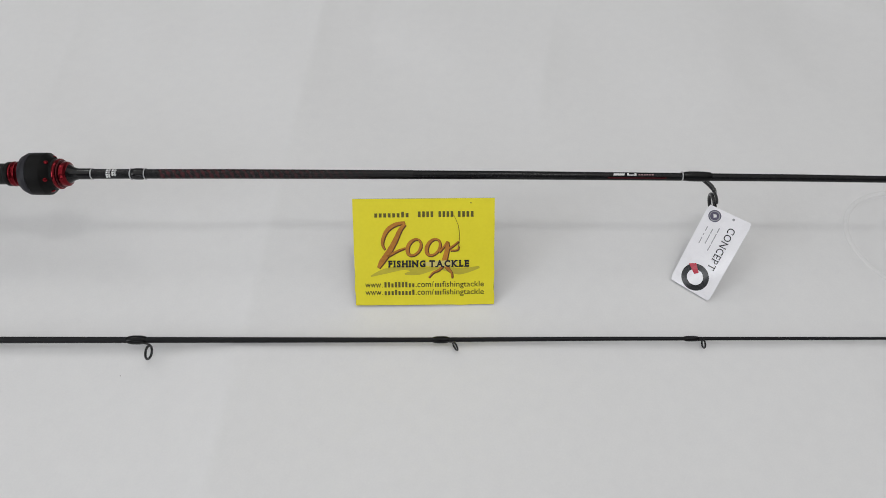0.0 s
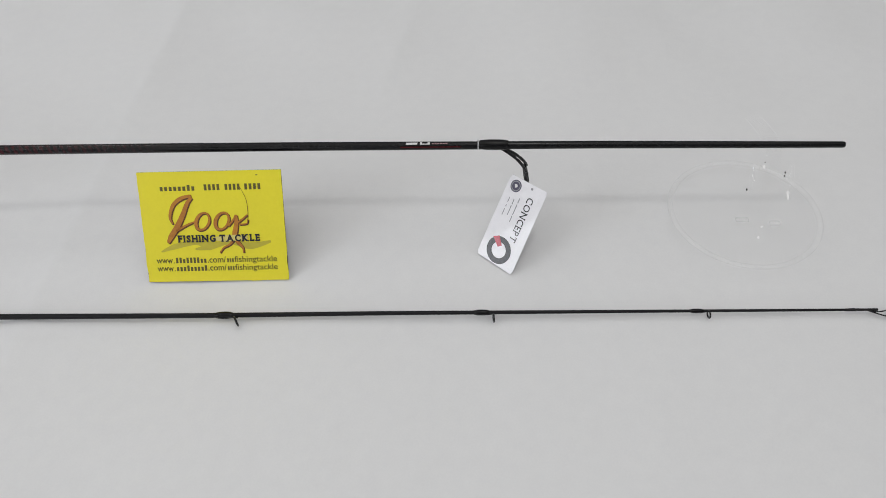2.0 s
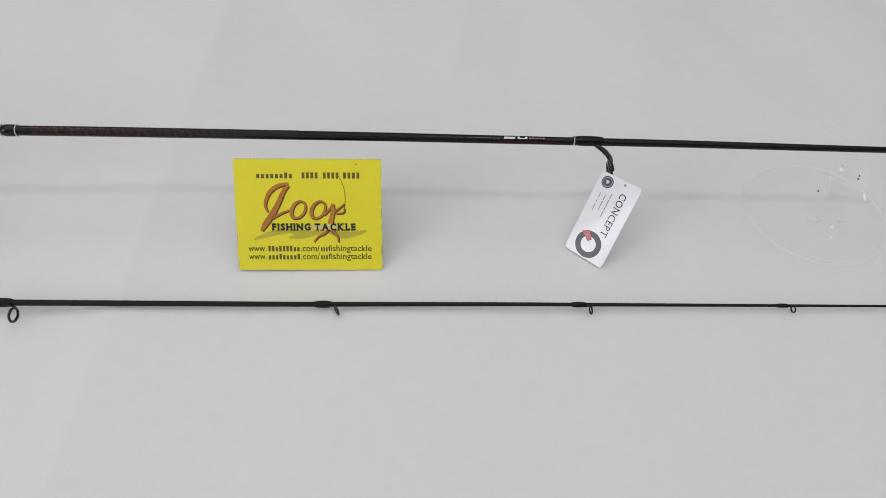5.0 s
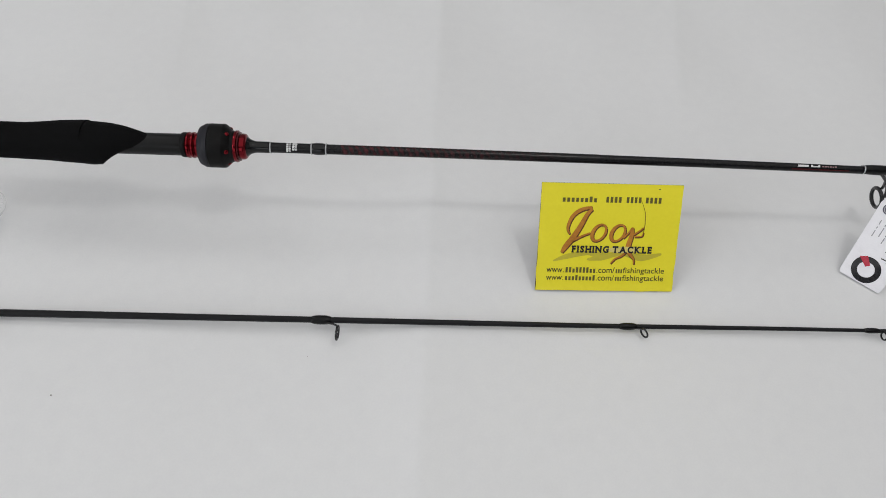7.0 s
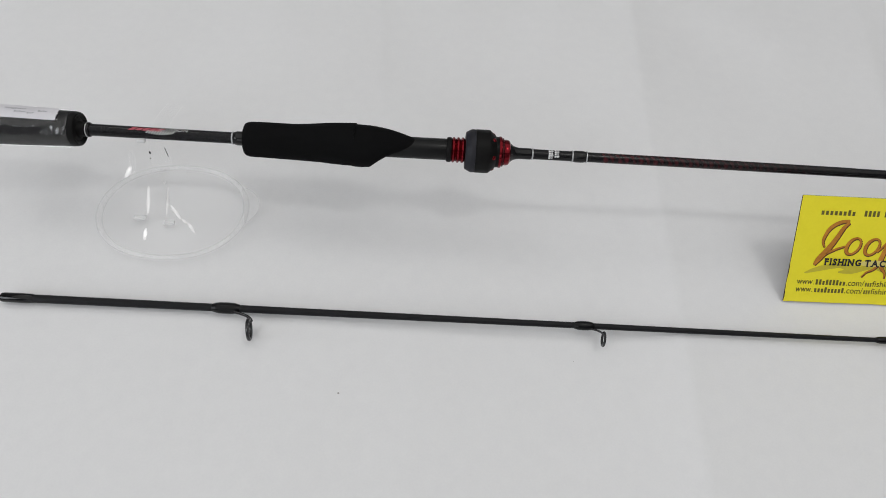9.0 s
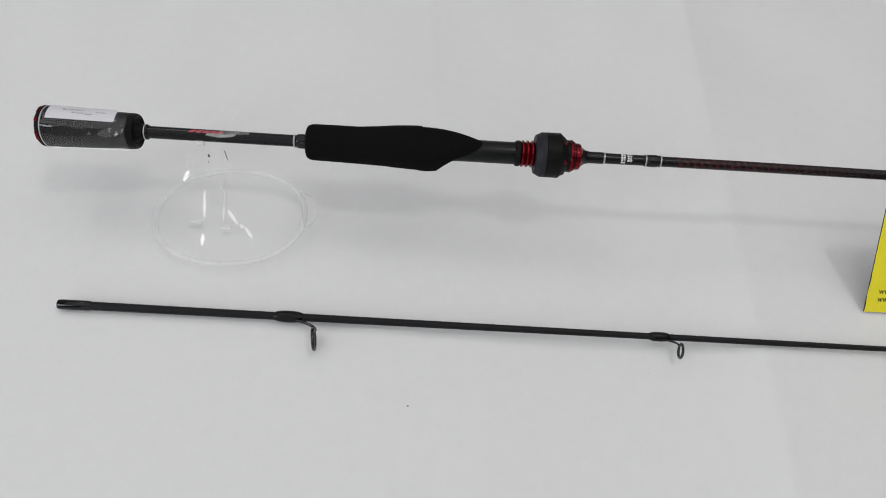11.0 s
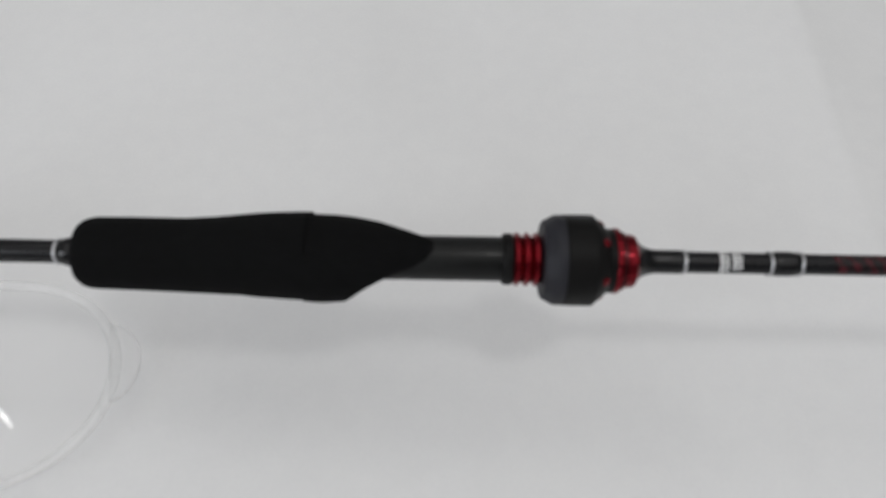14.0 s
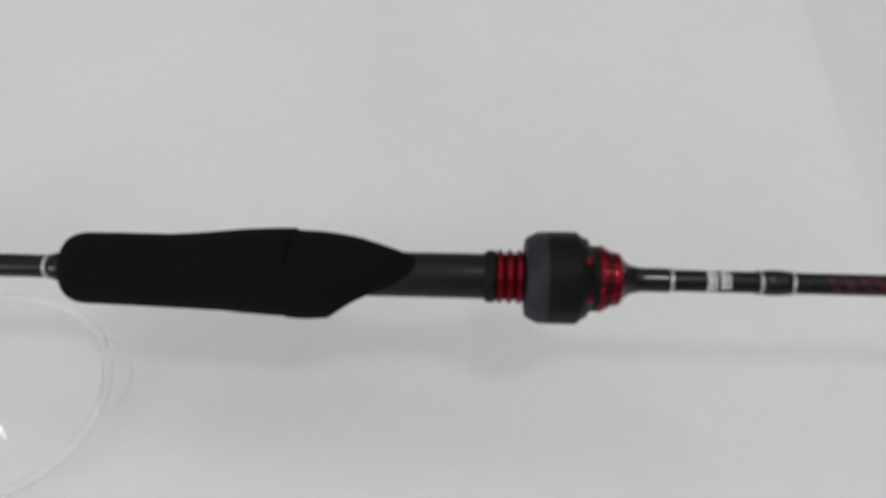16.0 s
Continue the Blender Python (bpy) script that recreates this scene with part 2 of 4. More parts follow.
def lathe(axis, profile, segs=40, open_ends=False):
    """Turned shape: profile of (x, radius) round axis(x) -> point."""
    bm = bmesh.new()
    rings = []
    for x, r in profile:
        c = axis(x)
        rings.append([(c[0], c[1] - r * math.sin(a), c[2] + r * math.cos(a)) for a in (2 * math.pi * i / segs for i in range(segs))])
    return loft(bm, rings, not open_ends)


def tube(bm, pts, radii, segs=10):
    """A round bar along points."""
    pts = [Vector(p) for p in pts]
    rings = []
    for i, p in enumerate(pts):
        d = (pts[min(i + 1, len(pts) - 1)] - pts[max(i - 1, 0)]).normalized()
        side = d.cross(Vector((0.3, 0.2, 0.93)) if abs(d.z) < 0.8 else Vector((0, 1, 0))).normalized()
        up = side.cross(d)
        r = radii[i] if isinstance(radii, (list, tuple)) else radii
        rings.append([p + r * (side * math.cos(a) + up * math.sin(a)) for a in (2 * math.pi * j / segs for j in range(segs))])
    return loft(bm, rings)


def torus(bm, centre, normal, big, small, segs=36, rings=10):
    q = Vector(normal).normalized().to_track_quat("Z", "Y").to_matrix()
    grid = []
    for i in range(segs):
        a = 2 * math.pi * i / segs
        grid.append([bm.verts.new(Vector(centre) + q @ Vector(((big + small * math.cos(b)) * math.cos(a), (big + small * math.cos(b)) * math.sin(a), small * math.sin(b))))
                     for b in (2 * math.pi * j / rings for j in range(rings))])
    for i in range(segs):
        for j in range(rings):
            bm.faces.new((grid[i][j], grid[(i + 1) % segs][j], grid[(i + 1) % segs][(j + 1) % rings], grid[i][(j + 1) % rings]))
    return bm


def on(m, bm):
    bmesh.ops.transform(bm, matrix=m, verts=bm.verts)
    return bm


def bend(p0, p1, p2, n=8):
    p0, p1, p2 = Vector(p0), Vector(p1), Vector(p2)
    return [(1 - t) ** 2 * p0 + 2 * t * (1 - t) * p1 + t * t * p2 for t in (i / n for i in range(n + 1))]


def wrapped_bar(axis, x0, x1, a0, a1, r, slant=0.0, n=6):
    """A thin curved patch on a round bar: along x, and round it from angle a0 to a1 (degrees from the top towards the front)."""
    bm = bmesh.new()
    rows = []
    for i in range(n + 1):
        a = radians(a0 + (a1 - a0) * i / n)
        row = []
        for x in (x0, x1):
            xx = x + slant * i / n
            c = axis(xx)
            row.append(bm.verts.new((xx, c[1] - r * math.sin(a), c[2] + r * math.cos(a))))
        rows.append(row)
    for a, b in zip(rows, rows[1:]):
        bm.faces.new((a[0], a[1], b[1], b[0]))
    return bm


def text_mesh(body, height, offset=0.0, shear=0.0):
    """Letters as a flat bmesh with cap height `height`, from x = 0, and their width."""
    cu = bpy.data.curves.new("letters", "FONT")
    cu.body, cu.size, cu.offset, cu.shear = body, 1.0, offset, shear
    cu.resolution_u = 3
    ob = new("letters", cu)
    bpy.context.view_layer.update()
    me = bpy.data.meshes.new_from_object(ob.evaluated_get(bpy.context.evaluated_depsgraph_get()))
    bm = bmesh.new()
    bm.from_mesh(me)
    bpy.data.objects.remove(ob)
    bpy.data.curves.remove(cu)
    bpy.data.meshes.remove(me)
    ys = [v.co.y for v in bm.verts]
    xs = [v.co.x for v in bm.verts]
    k = height / (max(ys) - min(ys))
    for v in bm.verts:
        v.co = Vector(((v.co.x - min(xs)) * k, (v.co.y - min(ys)) * k, 0))
    return bm, (max(xs) - min(xs)) * k


def slab_text(word, height, stem, weight, reach, thick, gap):
    """Capitals from the built-in font with slab serifs laid on their stems; a flat bmesh from x = 0, and its width."""
    out = bmesh.new()
    at = 0.0

    def bar(x0, y0, x1, y1):
        out.faces.new([out.verts.new((at + x, y, 0.00004)) for x, y in ((x0, y0), (x1, y0), (x1, y1), (x0, y1))])

    for ch in word:
        if ch == " ":
            at += 0.38 * height
            continue
        bm, w = text_mesh(ch, height, weight)
        made = {v: out.verts.new((at + v.co.x, v.co.y, 0)) for v in bm.verts}
        for f in bm.faces:
            out.faces.new([made[v] for v in f.verts])
        bm.free()
        stems = {"F": (0,), "I": (0,), "H": (0, w - stem), "N": (0, w - stem), "T": ((w - stem) / 2,), "K": (0,), "L": (0,), "E": (0,), "P": (0,)}.get(ch, ())
        for k, x in enumerate(stems):
            if not (ch == "N" and k == 1) and ch not in "LE":
                bar(x - reach, 0, x + stem + reach, thick)
            if ch not in "TFEP" and not (ch == "N" and k == 0):
                bar(x - reach, height - thick, x + stem + reach, height)
            if ch in "LENFP":
                bar(x - reach, height - thick, x + stem, height)
            if ch in "LE":
                bar(x - reach, 0, x + stem, thick)
        if ch in "AK":
            for x in ((0, w) if ch == "A" else (w - stem * 0.4,)):
                bar(x - stem * 0.5 - reach, 0, x + stem * 0.5 + reach, thick)
        if ch == "K":
            bar(w - 1.4 * stem - reach, height - thick, w - 0.4 * stem + reach, height)
        if ch in "FET":
            bar(w - thick, height * 0.72, w, height)
        if ch == "T":
            bar(0, height * 0.72, thick, height)
        if ch in "LE":
            bar(w - thick, 0, w, height * 0.30)
        if ch in "CGS":
            bar(w - 1.1 * thick, height * 0.66, w - 0.1 * thick, height * 0.98)
        if ch == "S":
            bar(0, height * 0.02, thick, height * 0.34)
        at += w + gap
    return out, at - gap


# ---- the room that closes the place ----
X0, X1, Y0, Y1, TOP = -2.6, 2.7, -2.65, 2.5, 2.55
LOW = -0.012


def slab(name, lo, hi, mat, label, category):
    bm = box(bmesh.new(), lo, hi)
    return tagged(part(name, bm, mat, smooth=False), label, category, kind="structure")


slab("tabletop", (X0, Y0, LOW - 0.04), (X1, Y1, LOW - 0.004), TABLE, "wooden laminate tabletop under the white paper", "table")
slab("wall_north", (X0, Y1, LOW - 0.04), (X1, Y1 + 0.1, TOP), WALL, "plain grey painted wall", "wall")
slab("wall_east", (X1, Y0 - 0.1, LOW - 0.04), (X1 + 0.1, Y1 + 0.1, TOP), WALL, "plain grey painted wall", "wall")
slab("ceiling", (X0 - 0.1, Y0 - 0.1, TOP), (X1 + 0.1, Y1 + 0.1, TOP + 0.1), WALL, "plain grey painted ceiling", "ceiling")


def walled_window(wall_name, window_name, lo, hi, a0, a1, z0, z1, along):
    """A wall slab with a window opening from a0 to a1 along x or y, and the framed pane in it."""
    def at(a, d, z):
        return (a, d, z) if along == "x" else (d, a, z)
    d0, d1 = (lo[1], hi[1]) if along == "x" else (lo[0], hi[0])
    l0, l1 = (lo[0], hi[0]) if along == "x" else (lo[1], hi[1])
    bm = bmesh.new()
    for p, q in ((at(l0, d0, lo[2]), at(a0, d1, hi[2])), (at(a1, d0, lo[2]), at(l1, d1, hi[2])), (at(a0, d0, lo[2]), at(a1, d1, z0)), (at(a0, d0, z1), at(a1, d1, hi[2]))):
        box(bm, p, q)
    tagged(part(wall_name, bm, WALL, smooth=False), "plain grey painted wall with a window opening", "wall", kind="structure")
    m = (d0 + d1) / 2
    win = thing(window_name, at((a0 + a1) / 2, m, z0), "unseen white framed window round an area lamp", "window", kind="structure")
    bm = bmesh.new()
    for p, q in ((at(a0, m - 0.03, z0), at(a0 + 0.05, m + 0.02, z1)), (at(a1 - 0.05, m - 0.03, z0), at(a1, m + 0.02, z1)),
                 (at(a0 + 0.05, m - 0.03, z0), at(a1 - 0.05, m + 0.02, z0 + 0.05)), (at(a0 + 0.05, m - 0.03, z1 - 0.05), at(a1 - 0.05, m + 0.02, z1))):
        box(bm, p, q, 0.004)
    part("window_frame", bm, FRAME, win)
    pane = part("pane", box(bmesh.new(), at(a0 + 0.052, m - 0.006, z0 + 0.052), at(a1 - 0.052, m - 0.002, z1 - 0.052)), PANE, win, smooth=False)
    pane.visible_shadow = False


# the south window is made up to house the fill lamp
walled_window("wall_south", "fill_window", (X0, Y0 - 0.1, LOW - 0.04), (X1, Y0, TOP), -1.65, -0.25, 0.35, 1.75, "x")
walled_window("wall_west", "window_2", (X0 - 0.1, Y0 - 0.1, LOW - 0.04), (X0, Y1 + 0.1, TOP), -1.89, -0.43, 0.63, 2.09, "y")
# frames round the two unseen lamps and the added fill panel
for lx, ly, sx, sy, drop, watts in LAMPS_AND_FILL:
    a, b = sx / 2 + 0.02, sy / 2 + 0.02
    shape = "square" if sx == sy else "oblong"
    lamp = thing("lamp_or_fill_panel", (lx, ly, TOP), shape + " unseen white framed ceiling lamp or added fill panel", "lamp", "ceiling lamps")
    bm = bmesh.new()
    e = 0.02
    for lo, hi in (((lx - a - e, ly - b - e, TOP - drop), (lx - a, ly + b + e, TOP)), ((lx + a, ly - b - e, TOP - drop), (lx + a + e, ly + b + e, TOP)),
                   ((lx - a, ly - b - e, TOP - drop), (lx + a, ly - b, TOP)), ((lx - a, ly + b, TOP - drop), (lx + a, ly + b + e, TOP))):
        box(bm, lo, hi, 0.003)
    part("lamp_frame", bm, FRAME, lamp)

# ---- the white paper ----


def paper_height(x, y):
    """Shallow folds that run away from the camera: one sharp crease and soft waves, all below the level of the things."""
    def fold(d, left, right, reach):
        """A crease at d = 0 with its two sides falling away and coming back."""
        k, w = (left, reach) if d < 0 else (right, reach * 0.7)
        u = abs(d) / w
        return -k * u * math.exp(1 - u)

    wob = 0.006 * noise.noise((0.0, y * 6, 1.0))
    z = fold(x + 0.126 - 0.030 * (y - 0.3) + wob * 0.3, 0.0038, 0.0014, 0.065)
    z += fold(x + 0.290 - 0.05 * (y - 0.3) + wob, 0.0006, 0.0006, 0.06) + fold(x - 0.245 + 0.06 * (y - 0.3) + wob, 0.0005, 0.0005, 0.06)
    z += 0.0008 * noise.noise((x * 7.0 + 3.1, y * 1.6, 0.3)) + 0.0005 * noise.noise((x * 15 + 1.7, y * 3.5, 4.0))
    far = min(1.0, max(0.0, y - 0.37) / 0.12)
    z += far * (0.0060 * noise.noise((x * 6.0 + 8.0, y * 2.2, 7.7)) + 0.0040 * noise.noise((x * 13.0, y * 5.0, 2.2)) + 0.0012 * noise.noise((x * 30.0, y * 16.0, 5.2)))
    z += far * (fold(x + 0.118 + wob, 0.0005, 0.0004, 0.05) + fold(x + 0.33 + 0.1 * (y - 0.4), 0.0012, 0.0012, 0.04) + fold(x - 0.07 - 0.2 * (y - 0.4), 0.0012, 0.0012, 0.04))
    return z - 0.0005


bm = bmesh.new()
xs = list(np.concatenate([np.linspace(X0 + 0.02, -0.95, 16)[:-1], np.linspace(-0.95, 0.75, 511)[:-1], np.linspace(0.75, X1 - 0.02, 20)]))
ys = list(np.concatenate([np.linspace(Y0 + 0.02, -0.1, 30)[:-1], np.linspace(-0.1, 1.15, 126)[:-1], np.linspace(1.15, Y1 - 0.02, 12)]))
grid = [[bm.verts.new((x, y, paper_height(x, y))) for x in xs] for y in ys]
for ra, rb in zip(grid, grid[1:]):
    for i in range(len(xs) - 1):
        bm.faces.new((ra[i], ra[i + 1], rb[i + 1], rb[i]))
paper = part("ground", bm, PAPER)
tagged(paper, "white paper backdrop sheet with soft creases", "paper", kind="structure")

# ---- the butt section on its stands ----
def upper(x):
    pts = ((-0.60, 0.0526), (-0.42, 0.0532), (-0.30, 0.0545), (-0.26, 0.0550), (-0.10, 0.0562), (0.15, 0.0562), (0.40, 0.0528))
    for (xa, za), (xb, zb) in zip(pts, pts[1:]):
        if x <= xb:
            return (x, 0.3163 - 0.003 * x, za + (zb - za) * (x - xa) / (xb - xa))


rod = thing("fishing_rod_butt_section", (-0.2, 0.317, 0.0), "black graphite rod butt with foam grip and red reel seat rings", "fishing rod", "two-piece fishing rod")

part("blank", lathe(upper, [(-0.514, 0.0038), (-0.41, 0.0036), (-0.24, 0.0033), (-0.19, 0.00315), (-0.14, 0.0031), (0.04, 0.0028), (0.23, 0.0024), (0.34, 0.0021), (0.3785, 0.0020), (0.380, 0.0018), (0.3795, 0.0013), (0.37, 0.0012)], 32), BLANK, rod)
part("blank_graphic", lathe(upper, [(-0.1845, 0.00318), (-0.14, 0.00316), (-0.02, 0.00297)], 32, True), WEAVE, rod, "dark red woven graphic fading to black")

# butt cap in its plastic film
cap = part("butt_cap", lathe(upper, [(-0.5700, 0.0098), (-0.5714, 0.0106), (-0.5718, 0.0117), (-0.5710, 0.0124), (-0.5692, 0.0125), (-0.5682, 0.0122), (-0.56, 0.0122), (-0.54, 0.0117), (-0.526, 0.0111),
                                     (-0.5255, 0.0110), (-0.519, 0.0110), (-0.5160, 0.0108), (-0.5148, 0.0104), (-0.5144, 0.0096), (-0.5160, 0.0075), (-0.5150, 0.0056), (-0.5130, 0.0048), (-0.511, 0.0044)], 48), KNOBBLACK, rod, "black butt cap")
part("end_ring", lathe(upper, [(-0.5688, 0.0124), (-0.5686, 0.01258), (-0.5682, 0.01258), (-0.5680, 0.0124)], 48, True), SILVER, cap, "thin silver ring")
for a0, a1 in ((-22, 6), (22, 34), (60, 88), (-60, -40)):
    part("red_inset", wrapped_bar(upper, -0.5714, -0.5698, a0, a1, 0.01262), RED, cap, "red inset")


def crumple(x, a):
    k = max(0.0, (x + 0.542) / 0.022)
    return 0.00025 + 0.0013 * k * noise.noise((x * 330, math.cos(a) * 3, math.sin(a) * 3)) + 0.00025 * noise.noise((x * 90, math.cos(a) * 2, math.sin(a) * 2 + 5))


def film_r(x):
    return 0.0125 - 0.0012 * max(0.0, (x + 0.56) / 0.042)


def cap_patch(x0, x1, a0, a1, lift, n=8):
    """A curved patch that follows the tapering cap."""
    b = bmesh.new()
    rows = []
    for i in range(n + 1):
        a = radians(a0 + (a1 - a0) * i / n)
        rows.append([b.verts.new((x, upper(x)[1] - (film_r(x) + lift) * math.sin(a), upper(x)[2] + (film_r(x) + lift) * math.cos(a))) for x in (x0, (x0 + x1) / 2, x1)])
    for p, q in zip(rows, rows[1:]):
        for i in range(2):
            b.faces.new((p[i], p[i + 1], q[i + 1], q[i]))
    return b


bm = bmesh.new()
rings = []
for i in range(60):
    x = -0.5680 + (0.0500) * i / 59
    c = upper(x)
    rings.append([(x, c[1] - (film_r(x) + crumple(x, a)) * math.sin(a), c[2] + (film_r(x) + crumple(x, a)) * math.cos(a)) for a in (2 * math.pi * j / 56 for j in range(56))])
part("plastic_film", loft(bm, rings, False), FILM, cap, "clear crumpled plastic film")
part("sticker", cap_patch(-0.5650, -0.5245, -30, 23, 0.0007), STICKER, cap, "white paper sticker")
for x0, n, a0 in ((-0.5560, 9, -12), (-0.5500, 5, -1), (-0.5420, 3, 2), (-0.5360, 4, -8)):
    for k in range(n):
        part("print_bar", cap_patch(x0 + 0.0014 * k, x0 + 0.0014 * k + 0.0009, a0 + 2 * (k % 2), a0 + 6 - (k % 3), 0.00085, 2), GREYINK, cap)


def trim_ring(x, r, width=0.0009):
    return part("trim_ring", lathe(upper, [(x - width / 2, r), (x - width / 4, r + 0.0002), (x + width / 4, r + 0.0002), (x + width / 2, r)], 32, True), SILVER, rod, "thin silver trim ring")


def winding(x0, x1, r, bulge, name="winding"):
    n = 12
    prof = [(x0 + (x1 - x0) * i / n, r + bulge * (1 - abs(2 * i / n - 1) ** 3.5)) for i in range(n + 1)]
    return part(name, lathe(upper, prof, 32), GLOSS, rod, "glossy black lacquered winding")


winding(-0.5115, -0.5080, 0.0041, 0.0006)
trim_ring(-0.5098, 0.0046)
winding(-0.4178, -0.4105, 0.0038, 0.0007)
trim_ring(-0.4187, 0.0039, 0.0011)

# foam grip
TIP, REACH = -0.3035, 0.0142


def grip_back(x):
    pts = [(-0.4112, 0.0084), (-0.4106, 0.0097), (-0.4092, 0.0105), (-0.407, 0.0109), (-0.396, 0.0110), (-0.380, 0.0109), (-0.370, 0.0116), (-0.357, 0.0129), (-0.347, 0.0134), (-0.3412, 0.0135)]
    for (xa, ra), (xb, rb) in zip(pts, pts[1:]):
        if x <= xb:
            return ra + (rb - ra) * max(0.0, (x - xa) / (xb - xa))
    return pts[-1][1]


bm = bmesh.new()
segs, rings = 64, []
for i in range(34):
    x = -0.4112 + (0.4112 - 0.3412) * (i / 33) ** 1.35
    c = upper(x)
    ring = []
    for j in range(segs):
        a = 2 * math.pi * j / segs
        low = max(0.0, math.cos(a - radians(108))) ** 0.7
        straight = 0.0112 + 0.0019 * max(0.0, (x + 0.407) / 0.066) ** 1.2
        r = grip_back(x) + (max(grip_back(x), straight) - grip_back(x)) * low * min(1.0, (x + 0.4112) / 0.005)
        ring.append((x, c[1] - r * math.sin(a), c[2] + r * math.cos(a)))
    rings.append(ring)
grip = part("foam_grip", loft(bm, rings), FOAM, rod, "black foam grip")
bm = bmesh.new()
rings = []
for i in range(28):
    s = i / 27
    ring = []
    for j in range(segs):
        a = 2 * math.pi * j / segs
        end = TIP - REACH * (1 - math.cos(a))
        x = -0.3428 + s * (end + 0.3428)
        low = (1 - math.cos(a)) / 2
        base = 0.0128 + 0.0014 * max(0.0, math.cos(a - radians(105))) - 0.0006 * max(0.0, -math.cos(a))
        swell = 1 + 0.03 * math.sin(min(1, s * 1.8) * math.pi) * low
        rounded, cut = 1 - s ** 2.3, min(1.0, (1 - s) / 0.36)
        mix = min(1.0, low * 1.35) ** 1.5
        r = 0.0067 + (base * swell - 0.0067) * (rounded + (cut - rounded) * mix)
        c = upper(x)
        ring.append((x, c[1] - r * math.sin(a), c[2] + r * math.cos(a)))
    rings.append(ring)
part("foregrip", loft(bm, rings), FOAM, grip, "black foam foregrip cut to a point")

# reel seat
part("seat_tube", lathe(upper, [(-0.345, 0.0064), (-0.3425, 0.0068), (-0.2840, 0.0068), (-0.2832, 0.0066)], 48), SEAT, rod, "satin dark grey reel seat tube")
part("seat_collar", lathe(upper, [(-0.2836, 0.0067), (-0.2834, 0.0074), (-0.2828, 0.0078), (-0.2812, 0.0079), (-0.2805, 0.0077), (-0.2800, 0.0068)], 48), KNOBBLACK, rod, "black collar")
for k in range(3):
    x = -0.2800 + 0.0029 * k
    part("red_ridge", lathe(upper, [(x - 0.0003, 0.0070), (x, 0.0074), (x + 0.0005, 0.0081), (x + 0.0014, 0.0081), (x + 0.0019, 0.0074), (x + 0.0025, 0.0070)], 48), RED, rod, "red anodised ridge")


def knob(prof, lobes, depth, name, mat, label):
    bm = bmesh.new()
    rings = []
    for x, r in prof:
        c = upper(x)
        rings.append([(x, c[1] - rr * math.sin(a), c[2] + rr * math.cos(a)) for a, rr in ((2 * math.pi * j / 72, r * (1 - depth * (0.5 + 0.5 * math.cos(lobes * 2 * math.pi * j / 72)) ** 3)) for j in range(72))])
    return part(name, loft(bm, rings), mat, rod, label)


knob([(-0.2716, 0.0090), (-0.2715, 0.0116), (-0.2711, 0.0120), (-0.2684, 0.0134), (-0.2678, 0.0137), (-0.2654, 0.0137)], 8, 0.012, "knob_sleeve", RUBBER, "dark bluish rubber knob sleeve")
front = knob([(-0.2653, 0.0135), (-0.2650, 0.0138), (-0.2568, 0.0138), (-0.2565, 0.01372), (-0.2525, 0.0101), (-0.2522, 0.0098), (-0.2504, 0.0097)], 8, 0.012, "knob_front", KNOBBLACK, "faceted black hood knob")
for k in range(6):
    a = radians(60 * k + 4)
    c = upper(-0.2538)
    n = Vector((0.55, -math.sin(a), math.cos(a))).normalized()
    bm = bmesh.new()
    bmesh.ops.create_uvsphere(bm, u_segments=12, v_segments=8, radius=1)
    q = n.to_track_quat("Z", "Y").to_matrix()
    for v in bm.verts:
        v.co = Vector(c) + Vector((0, -0.0113 * math.sin(a), 0.0113 * math.cos(a))) + q @ Vector((v.co.x * 0.0014, v.co.y * 0.0014, v.co.z * 0.0006))
    part("red_stud", bm, RED, front, "small red stud")
part("red_flange", lathe(upper, [(-0.2505, 0.0090), (-0.2503, 0.0098), (-0.2496, 0.0100), (-0.2488, 0.0099), (-0.2484, 0.0092)], 48), RED, rod, "red anodised flange")
part("dark_flange", lathe(upper, [(-0.2485, 0.0084), (-0.2482, 0.0090), (-0.2474, 0.0090), (-0.2470, 0.0080)], 48), DARKRED, rod, "dark red flange")
part("red_nose", lathe(upper, [(-0.2471, 0.0074), (-0.2468, 0.0081), (-0.2456, 0.0082), (-0.2441, 0.0079), (-0.2435, 0.0073), (-0.2430, 0.0064)], 48), RED, rod, "red anodised nose ring")
part("nose_cone", lathe(upper, [(-0.2432, 0.0064), (-0.2424, 0.0058), (-0.2414, 0.0049), (-0.2402, 0.0043), (-0.2388, 0.0039), (-0.2376, 0.00366), (-0.2372, 0.00362), (-0.2368, 0.00362), (-0.2299, 0.00362), (-0.2297, 0.00362), (-0.2294, 0.0034)], 40), GLOSS, rod, "glossy black tapered cone")
trim_ring(-0.2287, 0.0035, 0.0010)
for x, n, a in ((-0.2186, 5, -34), (-0.2148, 4, -30)):
    for k in range(n):
        a0 = a + 26 * k
        part("logo_mark", wrapped_bar(upper, x, x + 0.0012, a0, a0 + 21, 0.00335), WHITEINK, rod, "small white logo mark")
        part("logo_mark", wrapped_bar(upper, x + 0.0012, x + 0.0028 + 0.0003 * (k % 2), a0 + 1, a0 + 9, 0.00335), WHITEINK, rod, "small white logo mark")
        part("logo_mark", wrapped_bar(upper, x + 0.0016, x + 0.0027, a0 + 13, a0 + 21, 0.00335), WHITEINK, rod, "small white logo mark")
winding(-0.2025, -0.1945, 0.0033, 0.0005)
trim_ring(-0.2031, 0.0036)
trim_ring(-0.1940, 0.0036)

